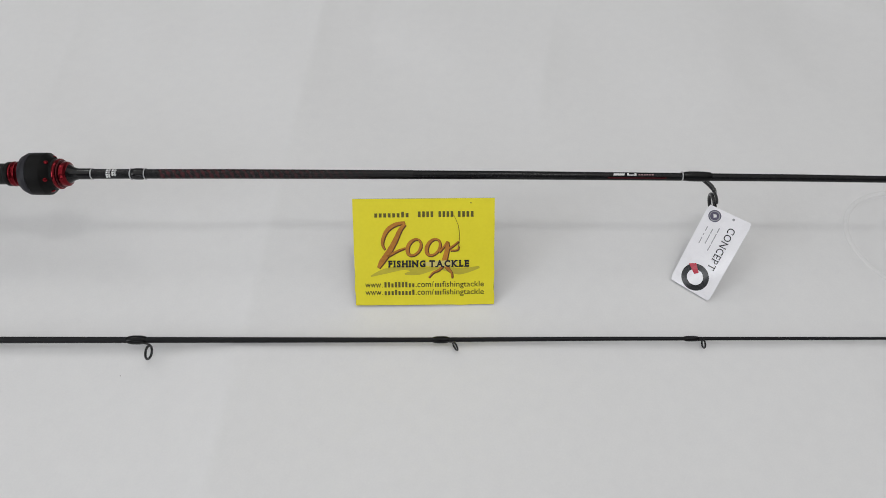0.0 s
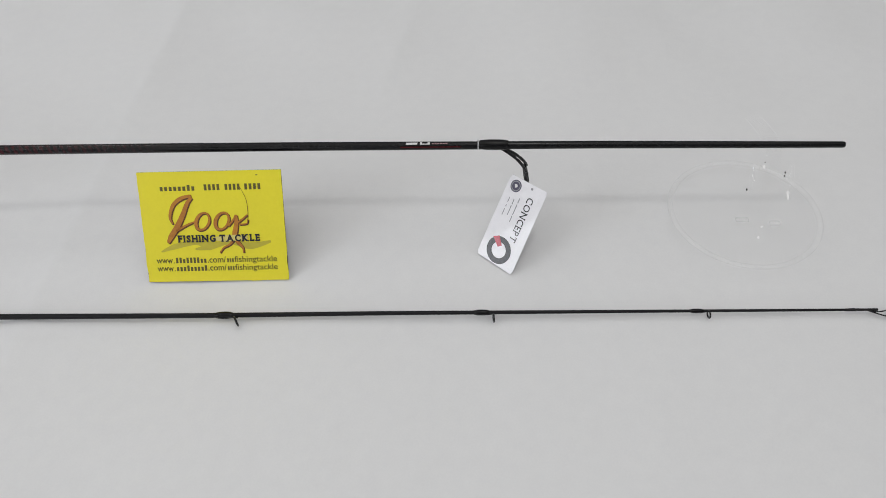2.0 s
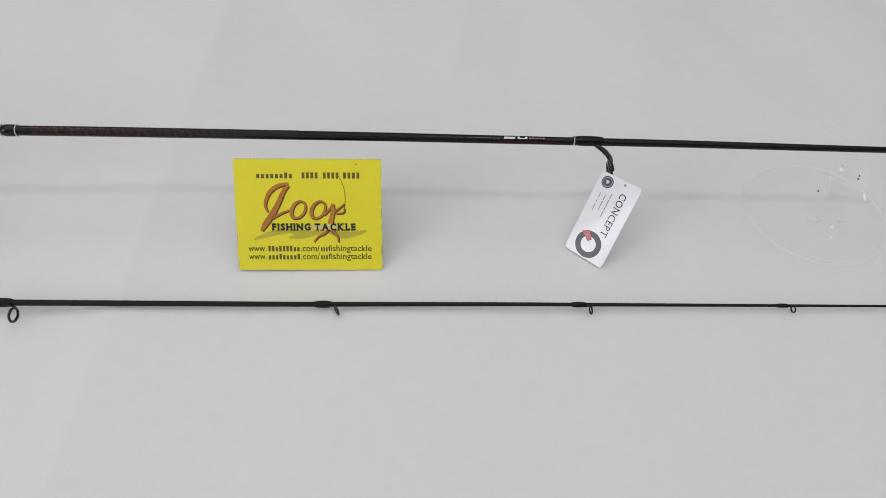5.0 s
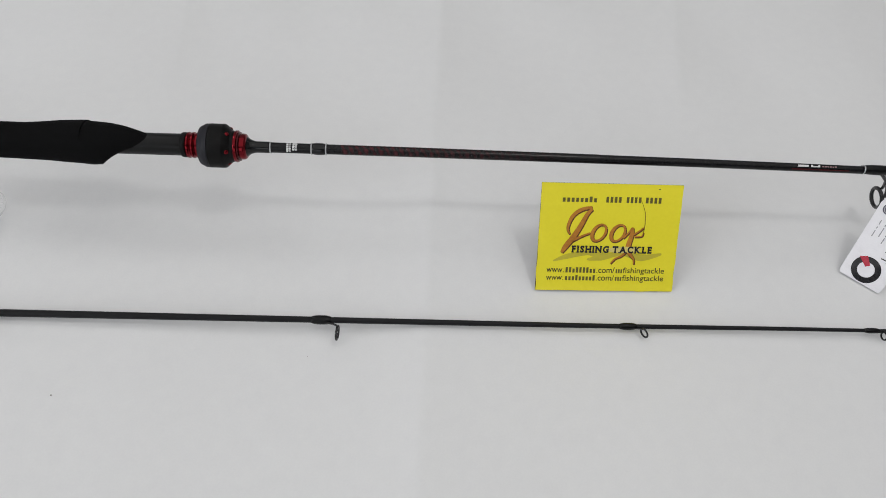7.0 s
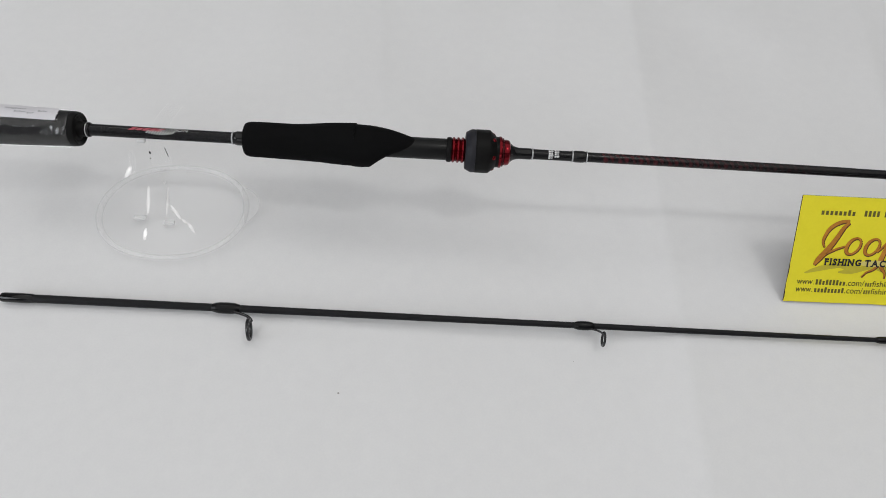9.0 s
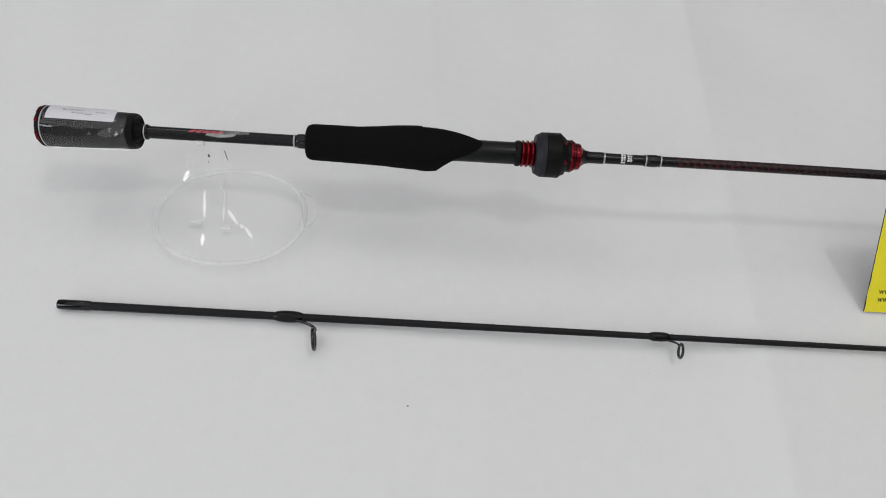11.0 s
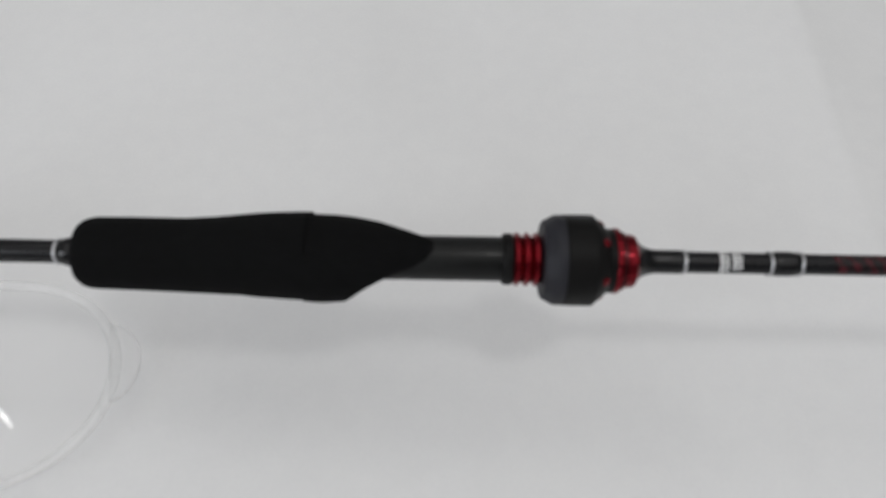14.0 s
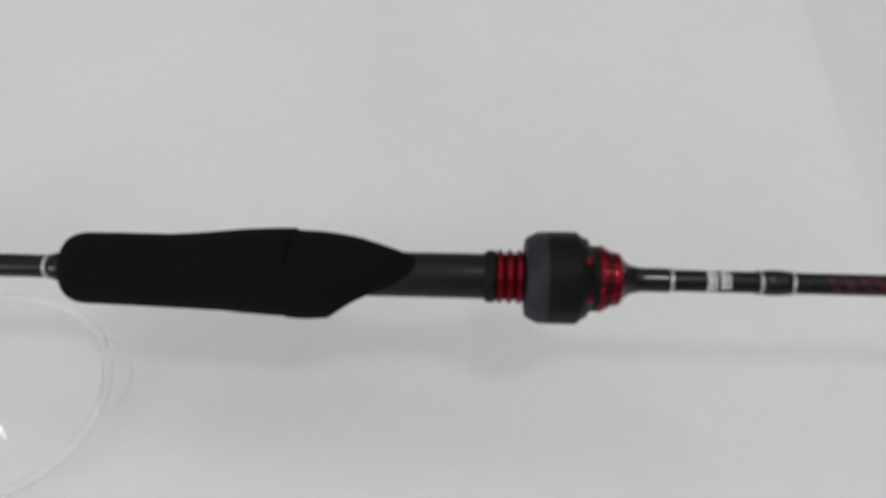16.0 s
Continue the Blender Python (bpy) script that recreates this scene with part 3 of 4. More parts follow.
# decals on the rear blank
for k in range(5):
    x = -0.4835 + 0.0042 * k
    part("red_decal", wrapped_bar(upper, x, x + 0.0034, 22, -10, 0.00385, 0.0025), DECALRED, rod, "slanted red decal mark")
for k in range(11):
    x = -0.4725 + 0.0016 * k
    part("white_stroke", wrapped_bar(upper, x, x + 0.0007, 58 - 3 * abs(k - 5), 18, 0.00385, 0.0016), WHITEINK, rod, "thin white decal stroke")
bm, width = text_mesh("CARBON", 0.0024, 0.012)
k = 0.0175 / width
for v in bm.verts:
    x = -0.4640 + v.co.x * k
    a = radians(16) - v.co.y / 0.0037
    c = upper(x)
    v.co = Vector((x, c[1] - 0.00387 * math.sin(a), c[2] + 0.00387 * math.cos(a)))
part("lettering", bm, DECALGREY, rod, "grey lettering reading CARBON", smooth=False)

# decals before the stripping guide
part("white_decal", wrapped_bar(upper, 0.1095, 0.1166, 40, 10, 0.00272, 0.0004), WHITEINK, rod, "white decal block")
for x0, x1, a0, a1 in ((0.1184, 0.1197, 40, 4), (0.1197, 0.1232, 40, 26), (0.1232, 0.1245, 40, 4)):
    part("white_decal", wrapped_bar(upper, x0, x1, a0, a1, 0.00272), WHITEINK, rod, "white decal block")
for k in range(6):
    part("small_print", wrapped_bar(upper, 0.1258 + 0.0017 * k, 0.1270 + 0.0017 * k, 36, 22 - 3 * (k % 2), 0.00270), DECALPINK, rod, "small pinkish print")
part("red_band", wrapped_bar(upper, 0.1060, 0.1440, 84, 64, 0.00272), DARKRED, rod, "dark red band")


def guide(parent, axis, x0, x1, r, ring_at, ring_r, wire, legs=2, mat=WRAP, narrow=0.94, bulge=0.30, normal=(1, 0, 0)):
    """A line guide: lacquered foot winding, bent wire legs and a round ring."""
    n = 12
    prof = [(x0 + (x1 - x0) * i / n, r + bulge * r * (1 - abs(2 * i / n - 1) ** 3)) for i in range(n + 1)]
    part("guide_winding", lathe(axis, prof, 24), mat, parent, "glossy black lacquered winding")
    c = Vector(ring_at)
    foot = Vector(axis(x1 - 0.25 * (x1 - x0)))
    to = (c - Vector(axis(c.x)))
    d = to.normalized()
    side = Vector((1, 0, 0)).cross(d).normalized()
    bm = bmesh.new()
    start = foot + d * r * 1.15
    for s in ((-1, 1) if legs == 2 else (0,)):
        near = c - d * ring_r * (math.sqrt(1 - narrow * narrow) if legs == 2 else 0.97) + side * s * ring_r * narrow
        way = near - start
        mid = start + (Vector((0.85 * way.x, 0.30 * way.y, 0.30 * way.z)) if legs == 1 else way * 0.5 + Vector((0.16 * way.length, 0, 0)) - d * 0.04 * way.length)
        tube(bm, bend(start + side * s * wire * 0.4, mid, near), wire, 8)
    fr = part("guide_frame", bm, WIRE, parent, "black wire guide frame")
    bm = torus(bmesh.new(), c, normal, ring_r - wire, wire * 1.25)
    part("guide_ring", bm, CERAMIC, fr, "black round guide ring")
    return fr


guide(rod, upper, 0.1555, 0.1735, 0.00275, (0.1870, 0.3225, 0.0218), 0.0080, 0.00105, narrow=0.42, bulge=0.2, normal=(0.98, 0.0, 0.2))
trim_ring(0.1547, 0.0029)

# ---- the tip section on the paper ----


def lower_r(x):
    pts = [(-0.55, 0.0026), (-0.24, 0.0020), (0.10, 0.0013), (0.28, 0.0009), (0.40, 0.0007)]
    for (xa, ra), (xb, rb) in zip(pts, pts[1:]):
        if x <= xb:
            return ra + (rb - ra) * (x - xa) / (xb - xa)
    return pts[-1][1]


def lower(x):
    return (x, 0.2246 + 0.0048 * x, max(lower_r(x) + 0.0008, 0.0036 * min(1.0, (x + 0.25) / 0.35)))


tip = thing("fishing_rod_tip_section", (-0.1, 0.2246, 0.0), "thin black graphite rod tip with line guides lying on paper", "fishing rod", "two-piece fishing rod")
part("blank", lathe(lower, [(-0.53, 0.0024)] + [(x, lower_r(x)) for x in np.linspace(-0.528, 0.388, 40)], 20), MATTE, tip)
part("ferrule_plug", lathe(lower, [(-0.540, 0.0014), (-0.5472, 0.0016), (-0.5480, 0.0021), (-0.5478, 0.0027), (-0.5465, 0.0030), (-0.535, 0.00305), (-0.530, 0.0029), (-0.5278, 0.0024)], 32), GLOSS, tip, "glossy black open ferrule end")
for x0, x1, ring_at, ring_r, wire, turned in ((-0.4215, -0.4045, (-0.3955, 0.2070, 0.0066), 0.0068, 0.00085, 8), (-0.1985, -0.1860, (-0.1815, 0.2138, 0.0047), 0.0047, 0.00062, -5),
                                            (-0.0070, 0.0040, (0.0074, 0.2192, 0.0042), 0.0034, 0.00048, 30), (0.1510, 0.1605, (0.1630, 0.2219, 0.0030), 0.0029, 0.00044, 5),
                                            (0.2800, 0.2880, (0.2910, 0.2241, 0.0027), 0.0026, 0.0004, 5)):
    guide(tip, lower, x0, x1, lower_r(x0), ring_at, ring_r, wire, 1, bulge=0.5, normal=(math.cos(radians(turned)), math.sin(radians(turned)), 0.0))
part("tip_tube", lathe(lower, [(0.3700, 0.0006), (0.3715, 0.0009), (0.3750, 0.00095), (0.3810, 0.0008), (0.3895, 0.0008)], 16), GLOSS, tip, "black tip tube")
bm = bmesh.new()
c = Vector((0.3968, 0.2240, 0.0032))
for s in (-1, 1):
    tube(bm, bend(lower(0.383), (0.389, 0.2247, 0.002), c + Vector((-0.0022, 0.0002 + s * 0.0014, s * 0.0012))), 0.0004, 8)
fr = part("tip_frame", bm, WIRE, tip, "black wire tip frame")
part("tip_ring", torus(bmesh.new(), c, (0.25, -0.60, 0.75), 0.0027, 0.0006), CERAMIC, fr, "black tip ring")

# ---- clear stands ----


def rod_stand(cx, cy, R, oval, side, turn, base, rise, high, tall, rim_mat, facets, dark_streaks, label):
    """A clear, dished, slightly oval base with a thick rounded rim, which lifts by rise towards the angle high, and the arm that carries the rod."""
    st = thing("rod_stand", (cx, cy, 0.0), label, "display stand", "clear rod stands")

    def dish(r, a, up=0.0):
        """A place on the tilted, slightly dished base with its low conical hub."""
        out = min(1.0, r / R)
        z = base * out ** 2.5 + 0.5 * rise * (1 + r / R * math.cos(a - radians(high)))
        hub = tall * (0.5 + 0.5 * math.cos(math.pi * min(1.0, max(0.0, (r - 0.006) / 0.021))))
        wave = 0.00016 * noise.noise((r * 260, 2.5 * math.cos(a), 2.5 * math.sin(a) + turn)) * min(1.0, r / 0.006)
        r *= 1 + oval * math.cos(2 * a)
        return (cx + r * math.cos(a), cy + r * math.sin(a), z + hub + wave + up)

    turns = [2 * math.pi * j / 96 for j in range(96)]
    radii = [0.0005, 0.004] + [0.006 + 0.0023 * k for k in range(11)] + [0.033, 0.037, 0.041, R - 0.0016]
    prof = [(r, 0.0006) for r in radii] + [(r, 0.0026) for r in radii[::-1]]
    disc = part("base_disc", loft(bmesh.new(), [[dish(r, a, up) for a in turns] for r, up in prof]), DISC, st)
    bead = [(R + 0.0019 * math.cos(b), 0.0017 + 0.0015 * math.sin(b)) for b in (2 * math.pi * k / 12 for k in range(13))]
    part("disc_rim", loft(bmesh.new(), [[dish(r, a, up) for a in turns] for r, up in bead], False), rim_mat, disc, "thick rounded clear rim")
    if turn < 0:
        tab = [(0.0062 * math.sin(math.pi * k / 16) ** 0.6, -8 + 36 * k / 16) for k in range(17)]
        bm = loft(bmesh.new(), [[dish(R + 0.0012 + k * r, radians(d), up) for r, d in tab] for k, up in ((0.86, 0.0006), (1.0, 0.0009), (1.06, 0.0014), (1.0, 0.0019), (0.86, 0.0022))])
        part("rim_tab", bm, RIM, disc, "pale tab shape on the rim")
    px = cx + side
    foot = 0.5 * rise + tall + 0.0026
    y0 = 0.2892 if turn < 0 else 0.2970
    rod_y = upper(px)[1]
    mid = px + (0.0045 if turn < 0 else 0.0)
    path = [(y0 + 0.004, max(0.014, foot)), (rod_y - 0.008, 0.041), (rod_y - 0.0035, 0.0492), (rod_y, 0.0502), (rod_y + 0.004, 0.0504), (rod_y + 0.014, 0.0498), (rod_y + 0.026, 0.0465), (rod_y + 0.038, 0.0425)]
    t, w = 0.0010, 0.0055
    rings = []
    for i, (y, z) in enumerate(path):
        a, b = Vector(path[max(i - 1, 0)]), Vector(path[min(i + 1, len(path) - 1)])
        d = (b - a).normalized()
        nrm = Vector((-d.y, d.x))
        rings.append([(mid + w * math.copysign(abs(math.cos(a)) ** 0.25, math.cos(a)), y + nrm.x * t * math.sin(a), z + nrm.y * t * math.sin(a)) for a in (2 * math.pi * (k + 0.5) / 20 for k in range(20))])
    arm = part("support_arm", loft(bmesh.new(), rings), CLEARARM, st)
    # ridges and facets placed and tilted to make glints: from, to, half width, facing
    for p, q, half, facing, mat in facets:
        p, q, zz = Vector(p), Vector(q), Vector(facing).normalized()
        yy = (q - p) - zz * (q - p).dot(zz)
        xx = yy.cross(zz).normalized()
        yy.normalize()
        turned = Matrix((xx, yy, zz)).transposed().to_4x4()
        bm = bmesh.new()
        bmesh.ops.create_uvsphere(bm, u_segments=20, v_segments=16, radius=1)
        for v in bm.verts:
            wob = 1 + 0.35 * noise.noise((v.co.y * 3.1, p.x * 900, q.y * 700))
            v.co = Vector((v.co.x * half * wob, v.co.y * (q - p).length / 2, v.co.z * 0.0004))
        part("glint_facet", on(Matrix.Translation((p + q) / 2) @ turned, bm), mat, arm, "small clear facet placed to make a glint")
    for x0, x1, dy in ((-0.0150, -0.0068, 0.0020), (0.0060, 0.0125, -0.0012)):
        bm = box(bmesh.new(), (px + x0, y0 - 0.0056 + dy, foot - 0.0030), (px + x1, y0 - 0.0024 + dy, foot - 0.0012), 0.0005)
        part("foot_lug", bm, LUG if turn < 0 else RIM, arm, "pale whitened foot lug")
    # the two cheeks that hold the rod from the sides
    for sx in (-1, 1):
        bm = bmesh.new()
        tube(bm, [(px + sx * 0.0115, y, z) for y, z in ((rod_y - 0.0185, 0.0270), (rod_y - 0.0150, 0.0340), (rod_y - 0.0100, 0.0395), (rod_y - 0.0075, 0.0440))], [0.0012, 0.0024, 0.0022, 0.0010], 14)
        part("cheek", bm, EDGECLEAR, arm)
    # white lip imitates the paper refracted across the rod's lower edge
    if turn < 0:
        part("lip", box(bmesh.new(), (px - 0.0066, rod_y - 0.0054, 0.0490), (px - 0.0014, rod_y - 0.0024, 0.0518), 0.0004), LIP, arm, "small lip whitened like paper refracted through it")
    # dark bars imitate streaks of the rod refracted in the plastic
    for x, y, z, h, r in dark_streaks:
        bm = tube(bmesh.new(), [(x, y, z), (x + 0.0004, y - 0.0003, z - h)], r, 8)
        part("dark_streak", bm, GLOSS, st, "tiny dark bar standing for a refracted streak")
    return st


HANDLE_Y = upper(-0.4725)[1] - 0.0075
LAMPWARD, EASTWARD, WESTWARD = (0.33, -0.30, 0.87), (0.48, -0.13, 0.87), (-0.17, -0.35, 0.92)
rod_stand(-0.4624, 0.2929, 0.0425, 0.125, -0.0101, -1, 0.0040, 0.0025, 65, 0.0030, RIM,
          (((-0.4746, 0.2680, 0.0066), (-0.4760, 0.2764, 0.0070), 0.0014, LAMPWARD, GLINT),
           ((-0.4872, 0.2980, 0.0325), (-0.4862, 0.3064, 0.0325), 0.0015, LAMPWARD, GLINT),
           ((-0.4716, 0.3100, 0.0130), (-0.4710, 0.3126, 0.0130), 0.0008, LAMPWARD, GLINT),
           ((-0.4656, 0.2881, 0.0076), (-0.4690, 0.3085, 0.0110), 0.0009, LAMPWARD, SATIN),
           ((-0.4786, 0.2900, 0.0066), (-0.4824, 0.3090, 0.0100), 0.0013, LAMPWARD, SATIN),
           ((-0.4648, 0.2950, 0.0078), (-0.4560, 0.2872, 0.0066), 0.0011, EASTWARD, GLINT),
           ((-0.4550, 0.2862, 0.0062), (-0.4520, 0.2840, 0.0060), 0.0010, EASTWARD, GLINT),
           ((-0.4515, 0.2838, 0.0058), (-0.4450, 0.2776, 0.0052), 0.0010, EASTWARD, GLINT)),
          ((-0.4722, HANDLE_Y, 0.0440, 0.0014, 0.0005), (-0.4613, HANDLE_Y, 0.0485, 0.0075, 0.00022), (-0.4735, HANDLE_Y, 0.0380, 0.0004, 0.0003)), "clear acrylic stand with oval base holding the rod handle")
rod_stand(0.3298, 0.3015, 0.0468, 0.0, 0.0085, 1, 0.0040, 0.0030, -66, 0.0045, FAINT,
          (((0.3381, 0.2876, 0.0068), (0.3381, 0.2892, 0.0068), 0.0010, WESTWARD, GLINT),
           ((0.3330, 0.2778, 0.0078), (0.3330, 0.2796, 0.0078), 0.0007, WESTWARD, GLINT),
           ((0.3428, 0.2846, 0.0365), (0.3426, 0.2890, 0.0405), 0.0007, WESTWARD, GLINT),
           ((0.3317, 0.3045, 0.0442), (0.3317, 0.3068, 0.0442), 0.0009, WESTWARD, GLINT)),
          ((0.3302, 0.3104, 0.0194, 0.0012, 0.00045), (0.3456, 0.3045, 0.0405, 0.0008, 0.0004), (0.3461, 0.3045, 0.0375, 0.0008, 0.0004), (0.3316, 0.3070, 0.0470, 0.0004, 0.0003)), "clear acrylic stand with round base holding the rod end")

# ---- the yellow shop card ----
CW, CH, CT = 0.0906, 0.0704, 0.0011
lean = math.atan2(0.0447, 0.0545)
CARD = Matrix.Translation((-0.0121, 0.2526, -0.0002)) @ Matrix.Rotation(radians(0.9), 4, "Z") @ Matrix.Rotation(math.pi / 2 - lean, 4, "X")
card = thing("shop_card", (-0.0122, 0.2530, 0.0), "yellow printed shop card leaning back with dark cut edges", "card")

board = part("board", on(CARD, box(bmesh.new(), (-CW / 2, 0, -CT), (CW / 2, CH, -0.00012), 0.0002)), EDGE, card, "dark cut cardboard edge", smooth=False)


def plate(bm, pts, z):
    bm.faces.new([bm.verts.new((x, y, z)) for x, y in pts])
    return bm


def face_sheet():
    bm = bmesh.new()
    n, rows = 24, []
    for j in range(n + 1):
        rows.append([bm.verts.new((-CW / 2 + CW * i / n + (0.0006 * (noise.noise((j * 0.35, 1.0, 0)) if i in (0, n) else 0)), CH * j / n - (0.0006 * max(0, noise.noise((i * 0.3, 4.0, 0))) if j == 0 else 0), 0)) for i in range(n + 1)])
    for a, b in zip(rows, rows[1:]):
        for i in range(n):
            bm.faces.new((a[i], a[i + 1], b[i + 1], b[i]))
    return bm


part("front_sheet", on(CARD, face_sheet()), YELLOW, card, "bright yellow printed face")


def cu(x):
    return (x - 528) / 690 * CW


def cv(y):
    down = y - 94
    return (1 - (down - 0.0187 * (down - 88)) / 517) * CH


def print_bar(x0, y0, x1, y1, mat, name="text_bar", z=0.00012, label=""):
    bm = bmesh.new()
    plate(bm, [(cu(x0), cv(y1)), (cu(x1), cv(y1)), (cu(x1), cv(y0)), (cu(x0), cv(y0))], z)
    return part(name, on(CARD, bm), mat, card, label, smooth=False)


def word_bars(x0, x1, y, letters, height, tall):
    """A line of writing as letter-sized bars; tall says how often one is as high as a capital."""
    bm = bmesh.new()
    pitch = (x1 - x0) / letters
    for i in range(letters):
        up = height * (1.35 if rng.random() < tall else 1.0)
        a, b = x0 + pitch * (i + 0.18), x0 + pitch * (i + 0.80)
        plate(bm, [(cu(a), cv(y)), (cu(b), cv(y)), (cu(b), cv(y - up)), (cu(a), cv(y - up))], 0.00012)
    return part("text_bar", on(CARD, bm), THINPRINT, card, smooth=False)


rng = random.Random(11)
for x0, x1, n in ((284, 458, 8), (496, 578, 4), (596, 675, 4), (690, 774, 4)):
    word_bars(x0, x1, 182, n, 20 if n == 8 else 28, 0.3 if n == 8 else 0.0)
def small_words(body, x0, x1, y, height):
    bm, width = text_mesh(body, height / 517 * CH, 0.004)
    k = (cu(x1) - cu(x0)) / width
    for v in bm.verts:
        v.co = Vector((cu(x0) + v.co.x * k, cv(y) + v.co.y, 0.00012))
    return part("lettering", on(CARD, bm), OLIVE, card, "small dark lettering", smooth=False)


for y in (529, 568):
    small_words("www", 233, 312, y, 20)
    small_words(".", 316, 320, y, 4.5)
    word_bars(325, 480, y, 9, 20, 0.4)
    small_words(".com", 483, 560, y, 20.5)
    small_words("/", 562, 573, y, 29)
    word_bars(577, 613, y, 3, 20, 0.0)
    small_words("fishingtackle", 615, 823, y + 8, 37)


def stroke(points, widths, mat, name, z, label=""):
    """A flat brush stroke on the card through points, in the card's print units."""
    bm = bmesh.new()
    pts = []
    for i in range(len(points) - 1):
        p0, p1, p2, p3 = (Vector(points[max(0, min(len(points) - 1, i + k))]) for k in (-1, 0, 1, 2))
        for s in range(6):
            t = s / 6
            pts.append((0.5 * (2 * p1 + (p2 - p0) * t + (2 * p0 - 5 * p1 + 4 * p2 - p3) * t * t + (3 * p1 - p0 - 3 * p2 + p3) * t ** 3), widths[i] + (widths[i + 1] - widths[i]) * t))
    pts.append((Vector(points[-1]), widths[-1]))
    rows = []
    for i, (p, w) in enumerate(pts):
        d = (pts[min(i + 1, len(pts) - 1)][0] - pts[max(i - 1, 0)][0]).normalized()
        nrm = Vector((-d.y, d.x)) * w / 2
        rows.append([bm.verts.new((cu(q.x), cv(q.y), z)) for q in (p + nrm, p - nrm)])
    for a, b in zip(rows, rows[1:]):
        bm.faces.new((a[0], a[1], b[1], b[0]))
    return part(name, on(CARD, bm), mat, card, label, smooth=False)


def swash(points, widths, label):
    stroke([(x + 3, y + 4) for x, y in points], [w + 4 for w in widths], BROWN, "print_shadow", 0.00020)
    stroke(points, widths, ORANGE, "print_swash", 0.00030, label)


stroke([(262, 472), (330, 448), (430, 430), (480, 440), (520, 428)], [6, 26, 22, 30, 8], SMEAR, "print_smear", 0.00008, "dull shadow print")
stroke([(430, 462), (500, 452), (600, 430), (700, 450), (800, 430)], [8, 30, 22, 34, 10], SMEAR, "print_smear", 0.00009, "dull shadow print")
swash([(300, 428), (318, 398), (352, 352), (385, 295), (412, 240), (436, 214)], [12, 25, 26, 22, 18, 11], "flowing orange ornament")
swash([(334, 338), (322, 305), (342, 250), (384, 217), (434, 206)], [5, 13, 17, 17, 12], "flowing orange ornament")
swash([(345, 372), (395, 346), (436, 330)], [12, 9, 6], "flowing orange ornament")
for cx in (478, 572):
    ring = [(cx + 32 * math.cos(t) + 12 * math.sin(t), 328 - 40 * math.sin(t)) for t in (2 * math.pi * k / 10 + 0.6 for k in range(11))]
    swash(ring, [10, 8, 10, 14, 17, 16, 12, 9, 10, 12, 10], "flowing orange oval ornament")
swash([(600, 352), (625, 325), (640, 300)], [9, 8, 6], "flowing orange ornament")
swash([(642, 300), (640, 340), (628, 395), (640, 430), (660, 455), (664, 482)], [10, 20, 25, 17, 9, 6], "plain orange upright shape")
swash([(628, 410), (600, 440), (570, 455), (548, 480)], [13, 9, 7, 5], "plain orange slanted shape")
swash([(650, 335), (675, 318), (697, 300)], [9, 7, 5], "plain orange slanted shape")
swash([(655, 345), (690, 342), (697, 322)], [6, 5, 4], "plain orange slanted shape")
stroke([(697, 330), (701, 280), (697, 230), (682, 190), (668, 165)], [3.0, 2.6, 2.2, 1.8, 1.4], BROWN, "print_line", 0.00030, "thin curved brown line")
stroke([(520, 412), (570, 412), (640, 410), (690, 410)], [8, 30, 30, 8], HALO, "print_glow_band", 0.00034, "pale band behind lettering")
CAP = 34 / 517 * CH
bm, width = slab_text("FISHING TACKLE", CAP, 0.20 * CAP, 0.046, 0.08 * CAP, 0.15 * CAP, 0.21 * CAP)
k = (cu(748) - cu(351)) / width
for v in bm.verts:
    v.co = Vector((cu(351) + v.co.x * k, cv(428) + v.co.y, 0.00042 + v.co.z))
part("lettering", on(CARD, bm), NAVY, card, "navy bold slab lettering reading FISHING TACKLE", smooth=False)
for x, y, w in ((752, 113, 9),):
    print_bar(x, y, x + w, y + 4, OLIVE, "ink_fleck")

# clear rest behind the card
rest = thing("card_rest", (-0.012, 0.29, 0.0), "small clear acrylic rest behind the yellow card", "card holder")
bm = bmesh.new()
pts = [(0.2620, 0.0), (0.2990, 0.0), (0.2990, 0.0020), (0.2945, 0.0400), (0.2910, 0.0400)]
part("rest_block", loft(bm, [[(x, y, z) for y, z in pts] for x in (-0.030, 0.006)]), ACRYLIC, rest, smooth=False)

# ---- the white hang tag ----
TL, TR = Vector((0.1762, 0.3075, 0.0385)), Vector((0.1970, 0.2862, 0.0432))
BL, TB = Vector((0.1537, 0.2742, 0.0)), Vector((0.1752, 0.2558, 0.0))
en = (TR - TB).cross(BL - TB).normalized()
if en.y > 0:
    en = -en
TWID, TLEN = (TB - BL).length, (TB - TR).length
tag = thing("hang_tag", TB, "glossy white hang tag with black ring print hanging at rod guide", "tag")


def tag_point(w, l, h=0.0):
    """A place on the tag: w across and l along, as parts of its size, h in front; the card bows a little."""
    bow = 0.0005 * (1 - (2 * l - 1) ** 2) + 0.0002 * (1 - (2 * w - 1) ** 2)
    return TL.lerp(TR, w).lerp(BL.lerp(TB, w), l) + en * (h + bow)


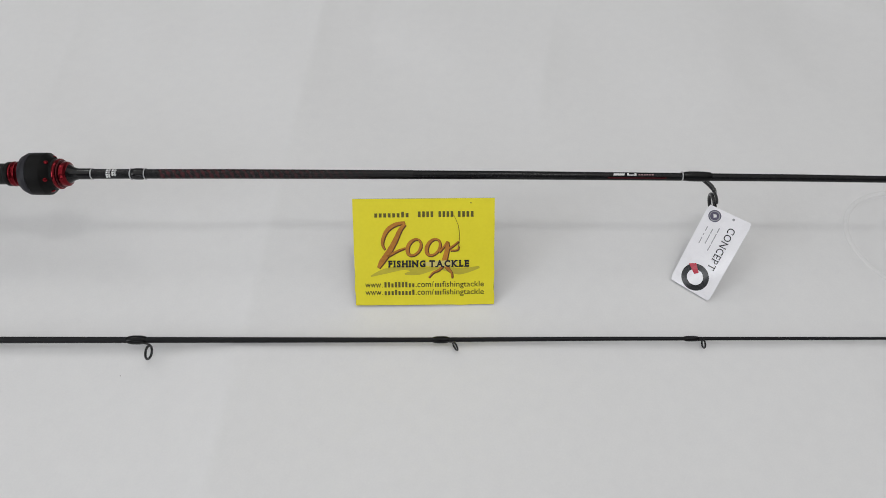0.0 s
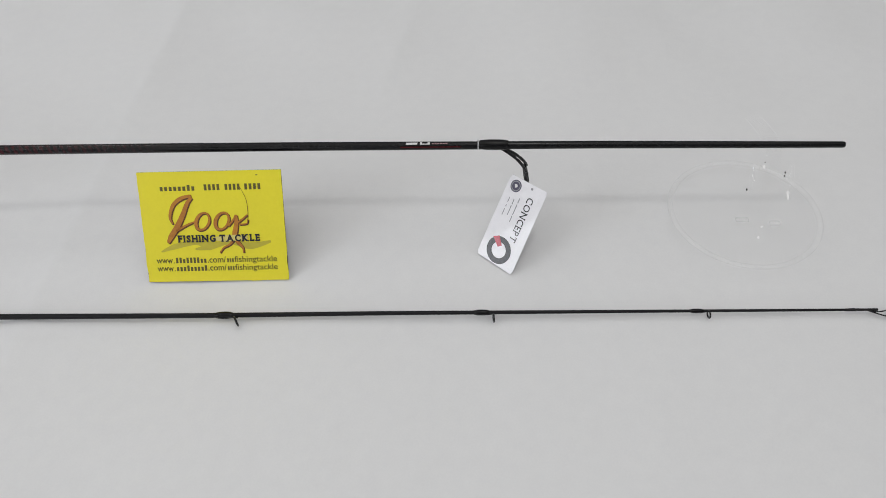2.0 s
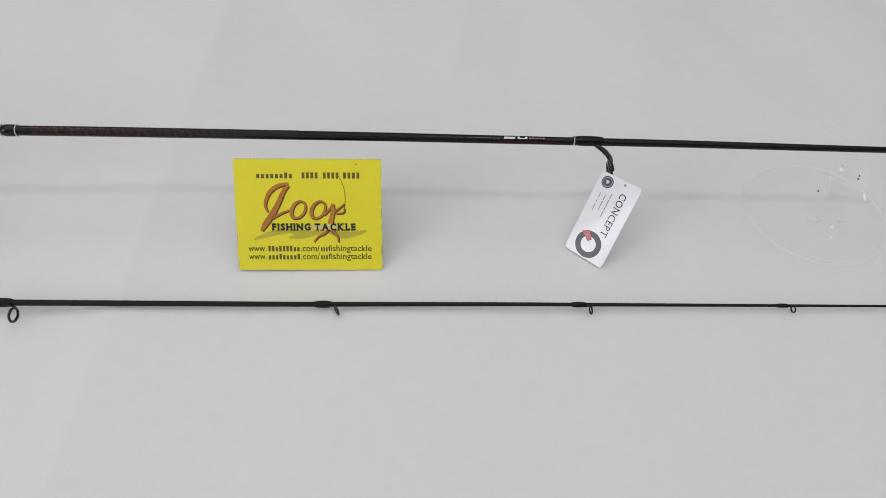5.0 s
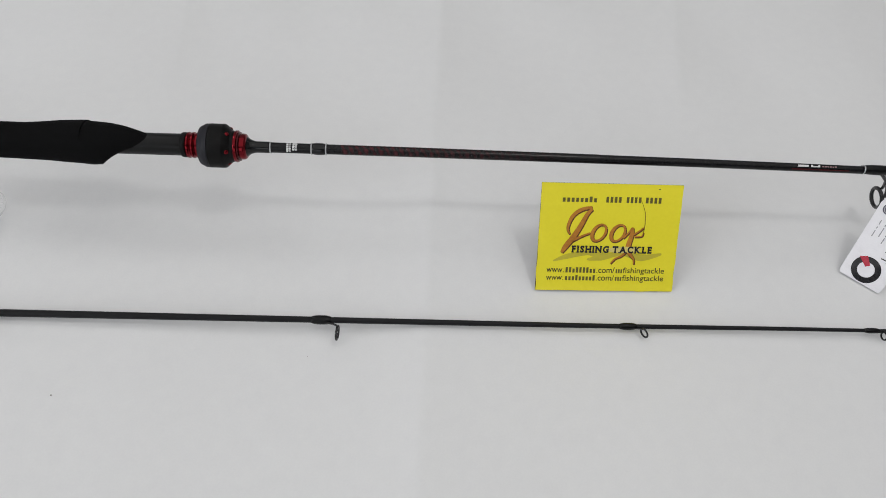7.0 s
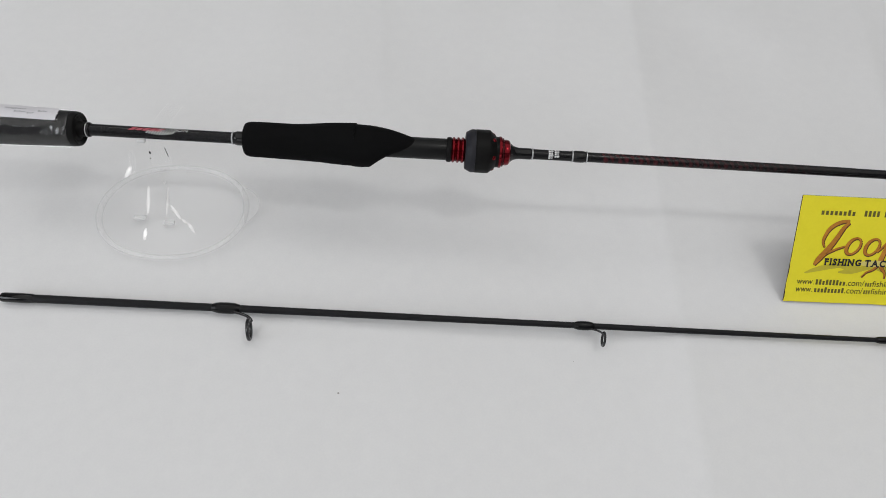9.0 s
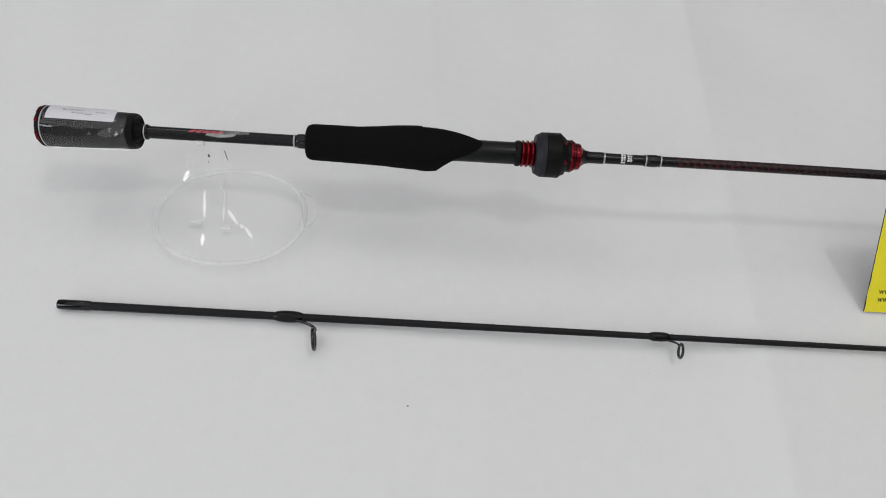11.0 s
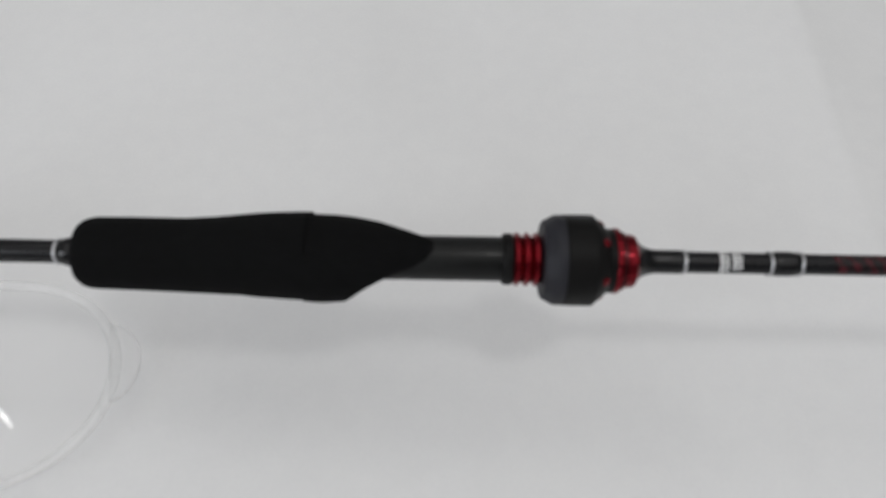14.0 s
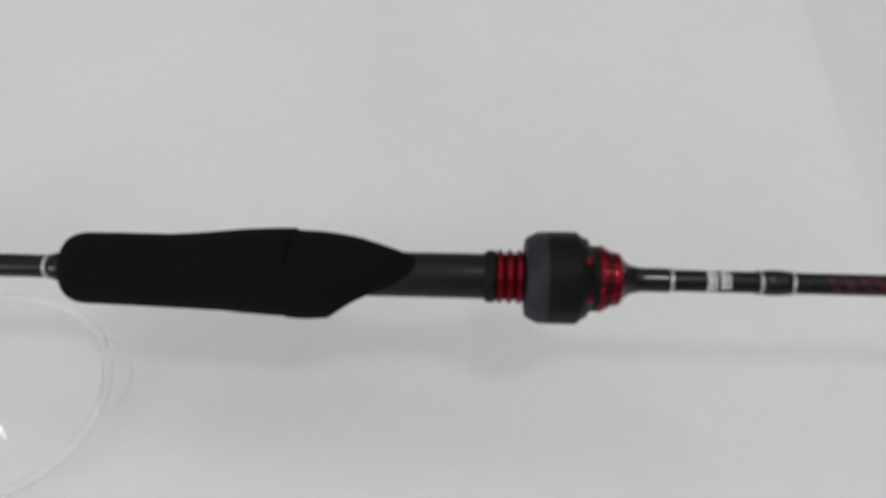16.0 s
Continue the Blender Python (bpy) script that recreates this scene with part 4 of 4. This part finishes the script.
bm = bmesh.new()
front_rows, back_rows = [], []
n = 20
for j in range(n + 1):
    l = j / n
    inset = 0.03 * (1 - min(1, min(l, 1 - l) / 0.04)) ** 2
    front_rows.append([tag_point(inset + (1 - 2 * inset) * i / 12, l, 0.0) for i in range(13)])
    back_rows.append([tag_point(inset + (1 - 2 * inset) * i / 12, l, -0.0005) for i in range(13)])
fv = [[bm.verts.new(p) for p in r] for r in front_rows]
bv = [[bm.verts.new(p) for p in r] for r in back_rows]
for g in (fv, bv):
    for a, b in zip(g, g[1:]):
        for i in range(12):
            bm.faces.new((a[i], a[i + 1], b[i + 1], b[i]))
rim_f = fv[0] + [r[-1] for r in fv[1:]] + fv[-1][-2::-1] + [r[0] for r in fv[-2:0:-1]]
rim_b = bv[0] + [r[-1] for r in bv[1:]] + bv[-1][-2::-1] + [r[0] for r in bv[-2:0:-1]]
for i in range(len(rim_f)):
    j = (i + 1) % len(rim_f)
    bm.faces.new((rim_f[i], rim_f[j], rim_b[j], rim_b[i]))
tag_card = part("tag_card", bm, TAGCARD, tag)
ASP = TWID / TLEN


def tag_print(bm, mat, name, label="", h=0.00015):
    for v in bm.verts:
        v.co = tag_point(v.co.x, v.co.y, h + v.co.z)
    return part(name, bm, mat, tag_card, label, smooth=False)


def ring_print(w, l, ro, ri, mat, name, label="", h=0.00015, squash=1.0):
    bm = bmesh.new()
    n = 48
    w *= 1.2
    a = [bm.verts.new((w + ro * math.cos(2 * math.pi * i / n), l + ro * squash * ASP * math.sin(2 * math.pi * i / n), 0)) for i in range(n)]
    if ri:
        b = [bm.verts.new((w + ri * math.cos(2 * math.pi * i / n), l + ri * squash * ASP * math.sin(2 * math.pi * i / n), 0)) for i in range(n)]
        for i in range(n):
            bm.faces.new((a[i], a[(i + 1) % n], b[(i + 1) % n], b[i]))
    else:
        bm.faces.new(a)
    return tag_print(bm, mat, name, label, h)


ring_print(0.19, 0.098, 0.140, 0, BADGE, "badge", "small round violet badge")
ring_print(0.19, 0.098, 0.118, 0.098, GREYINK, "badge_ring", h=0.00025)
bm = bmesh.new()
plate(bm, [(0.18, 0.082), (0.25, 0.075), (0.28, 0.10), (0.225, 0.122)], 0)
tag_print(bm, WHITEINK, "badge_mark", "pale mark", 0.00026)
ring_print(0.400, 0.832, 0.315, 0.185, INK, "ring_print", "bold black printed ring")
bm = bmesh.new()
plate(bm, [(0.22, 0.725), (0.36, 0.680), (0.51, 0.768), (0.43, 0.805)], 0)
tag_print(bm, REDINK, "red_print", "red printed wedge", 0.00028)
for w, l0, l1 in ((0.37, 0.20, 0.26), (0.37, 0.275, 0.40), (0.37, 0.415, 0.49), (0.27, 0.24, 0.30), (0.27, 0.315, 0.43), (0.165, 0.24, 0.30), (0.165, 0.33, 0.355), (0.165, 0.38, 0.46)):
    bm = bmesh.new()
    plate(bm, [(1.2 * w - 0.010, l0), (1.2 * w + 0.010, l0), (1.2 * w + 0.010, l1), (1.2 * w - 0.010, l1)], 0)
    tag_print(bm, GREYINK, "text_bar")
bm, width = slab_text("CONCEPT", 1.0, 0.13, 0.0, 0.09, 0.05, 0.22)
for v in bm.verts:
    v.co = Vector((0.615 + 0.16 * v.co.y, 0.142 + 0.525 * v.co.x / width, v.co.z))
tag_print(bm, INK, "lettering", "thin black lettering reading CONCEPT")
ring_print(0.52, 0.045, 0.03, 0, GREYINK, "eyelet", "small grey eyelet")

# ---- crumbs on the paper ----
for x, y, r in ((-0.339, 0.1733, 0.0005), (-0.199, 0.2025, 0.00025)):
    bm = bmesh.new()
    bmesh.ops.create_icosphere(bm, subdivisions=2, radius=r)
    z = paper_height(x, y)
    for v in bm.verts:
        k = 1 + 0.45 * noise.noise(v.co * 1500 + Vector((x * 50, 0, 0)))
        v.co = Vector((x + v.co.x * k * 1.3, y + v.co.y * k, z + 0.4 * r + v.co.z * k * 0.5))
    tagged(part("lint_speck", bm, CRUMB), "tiny dark lint speck lying on white paper", "speck", "lint specks")
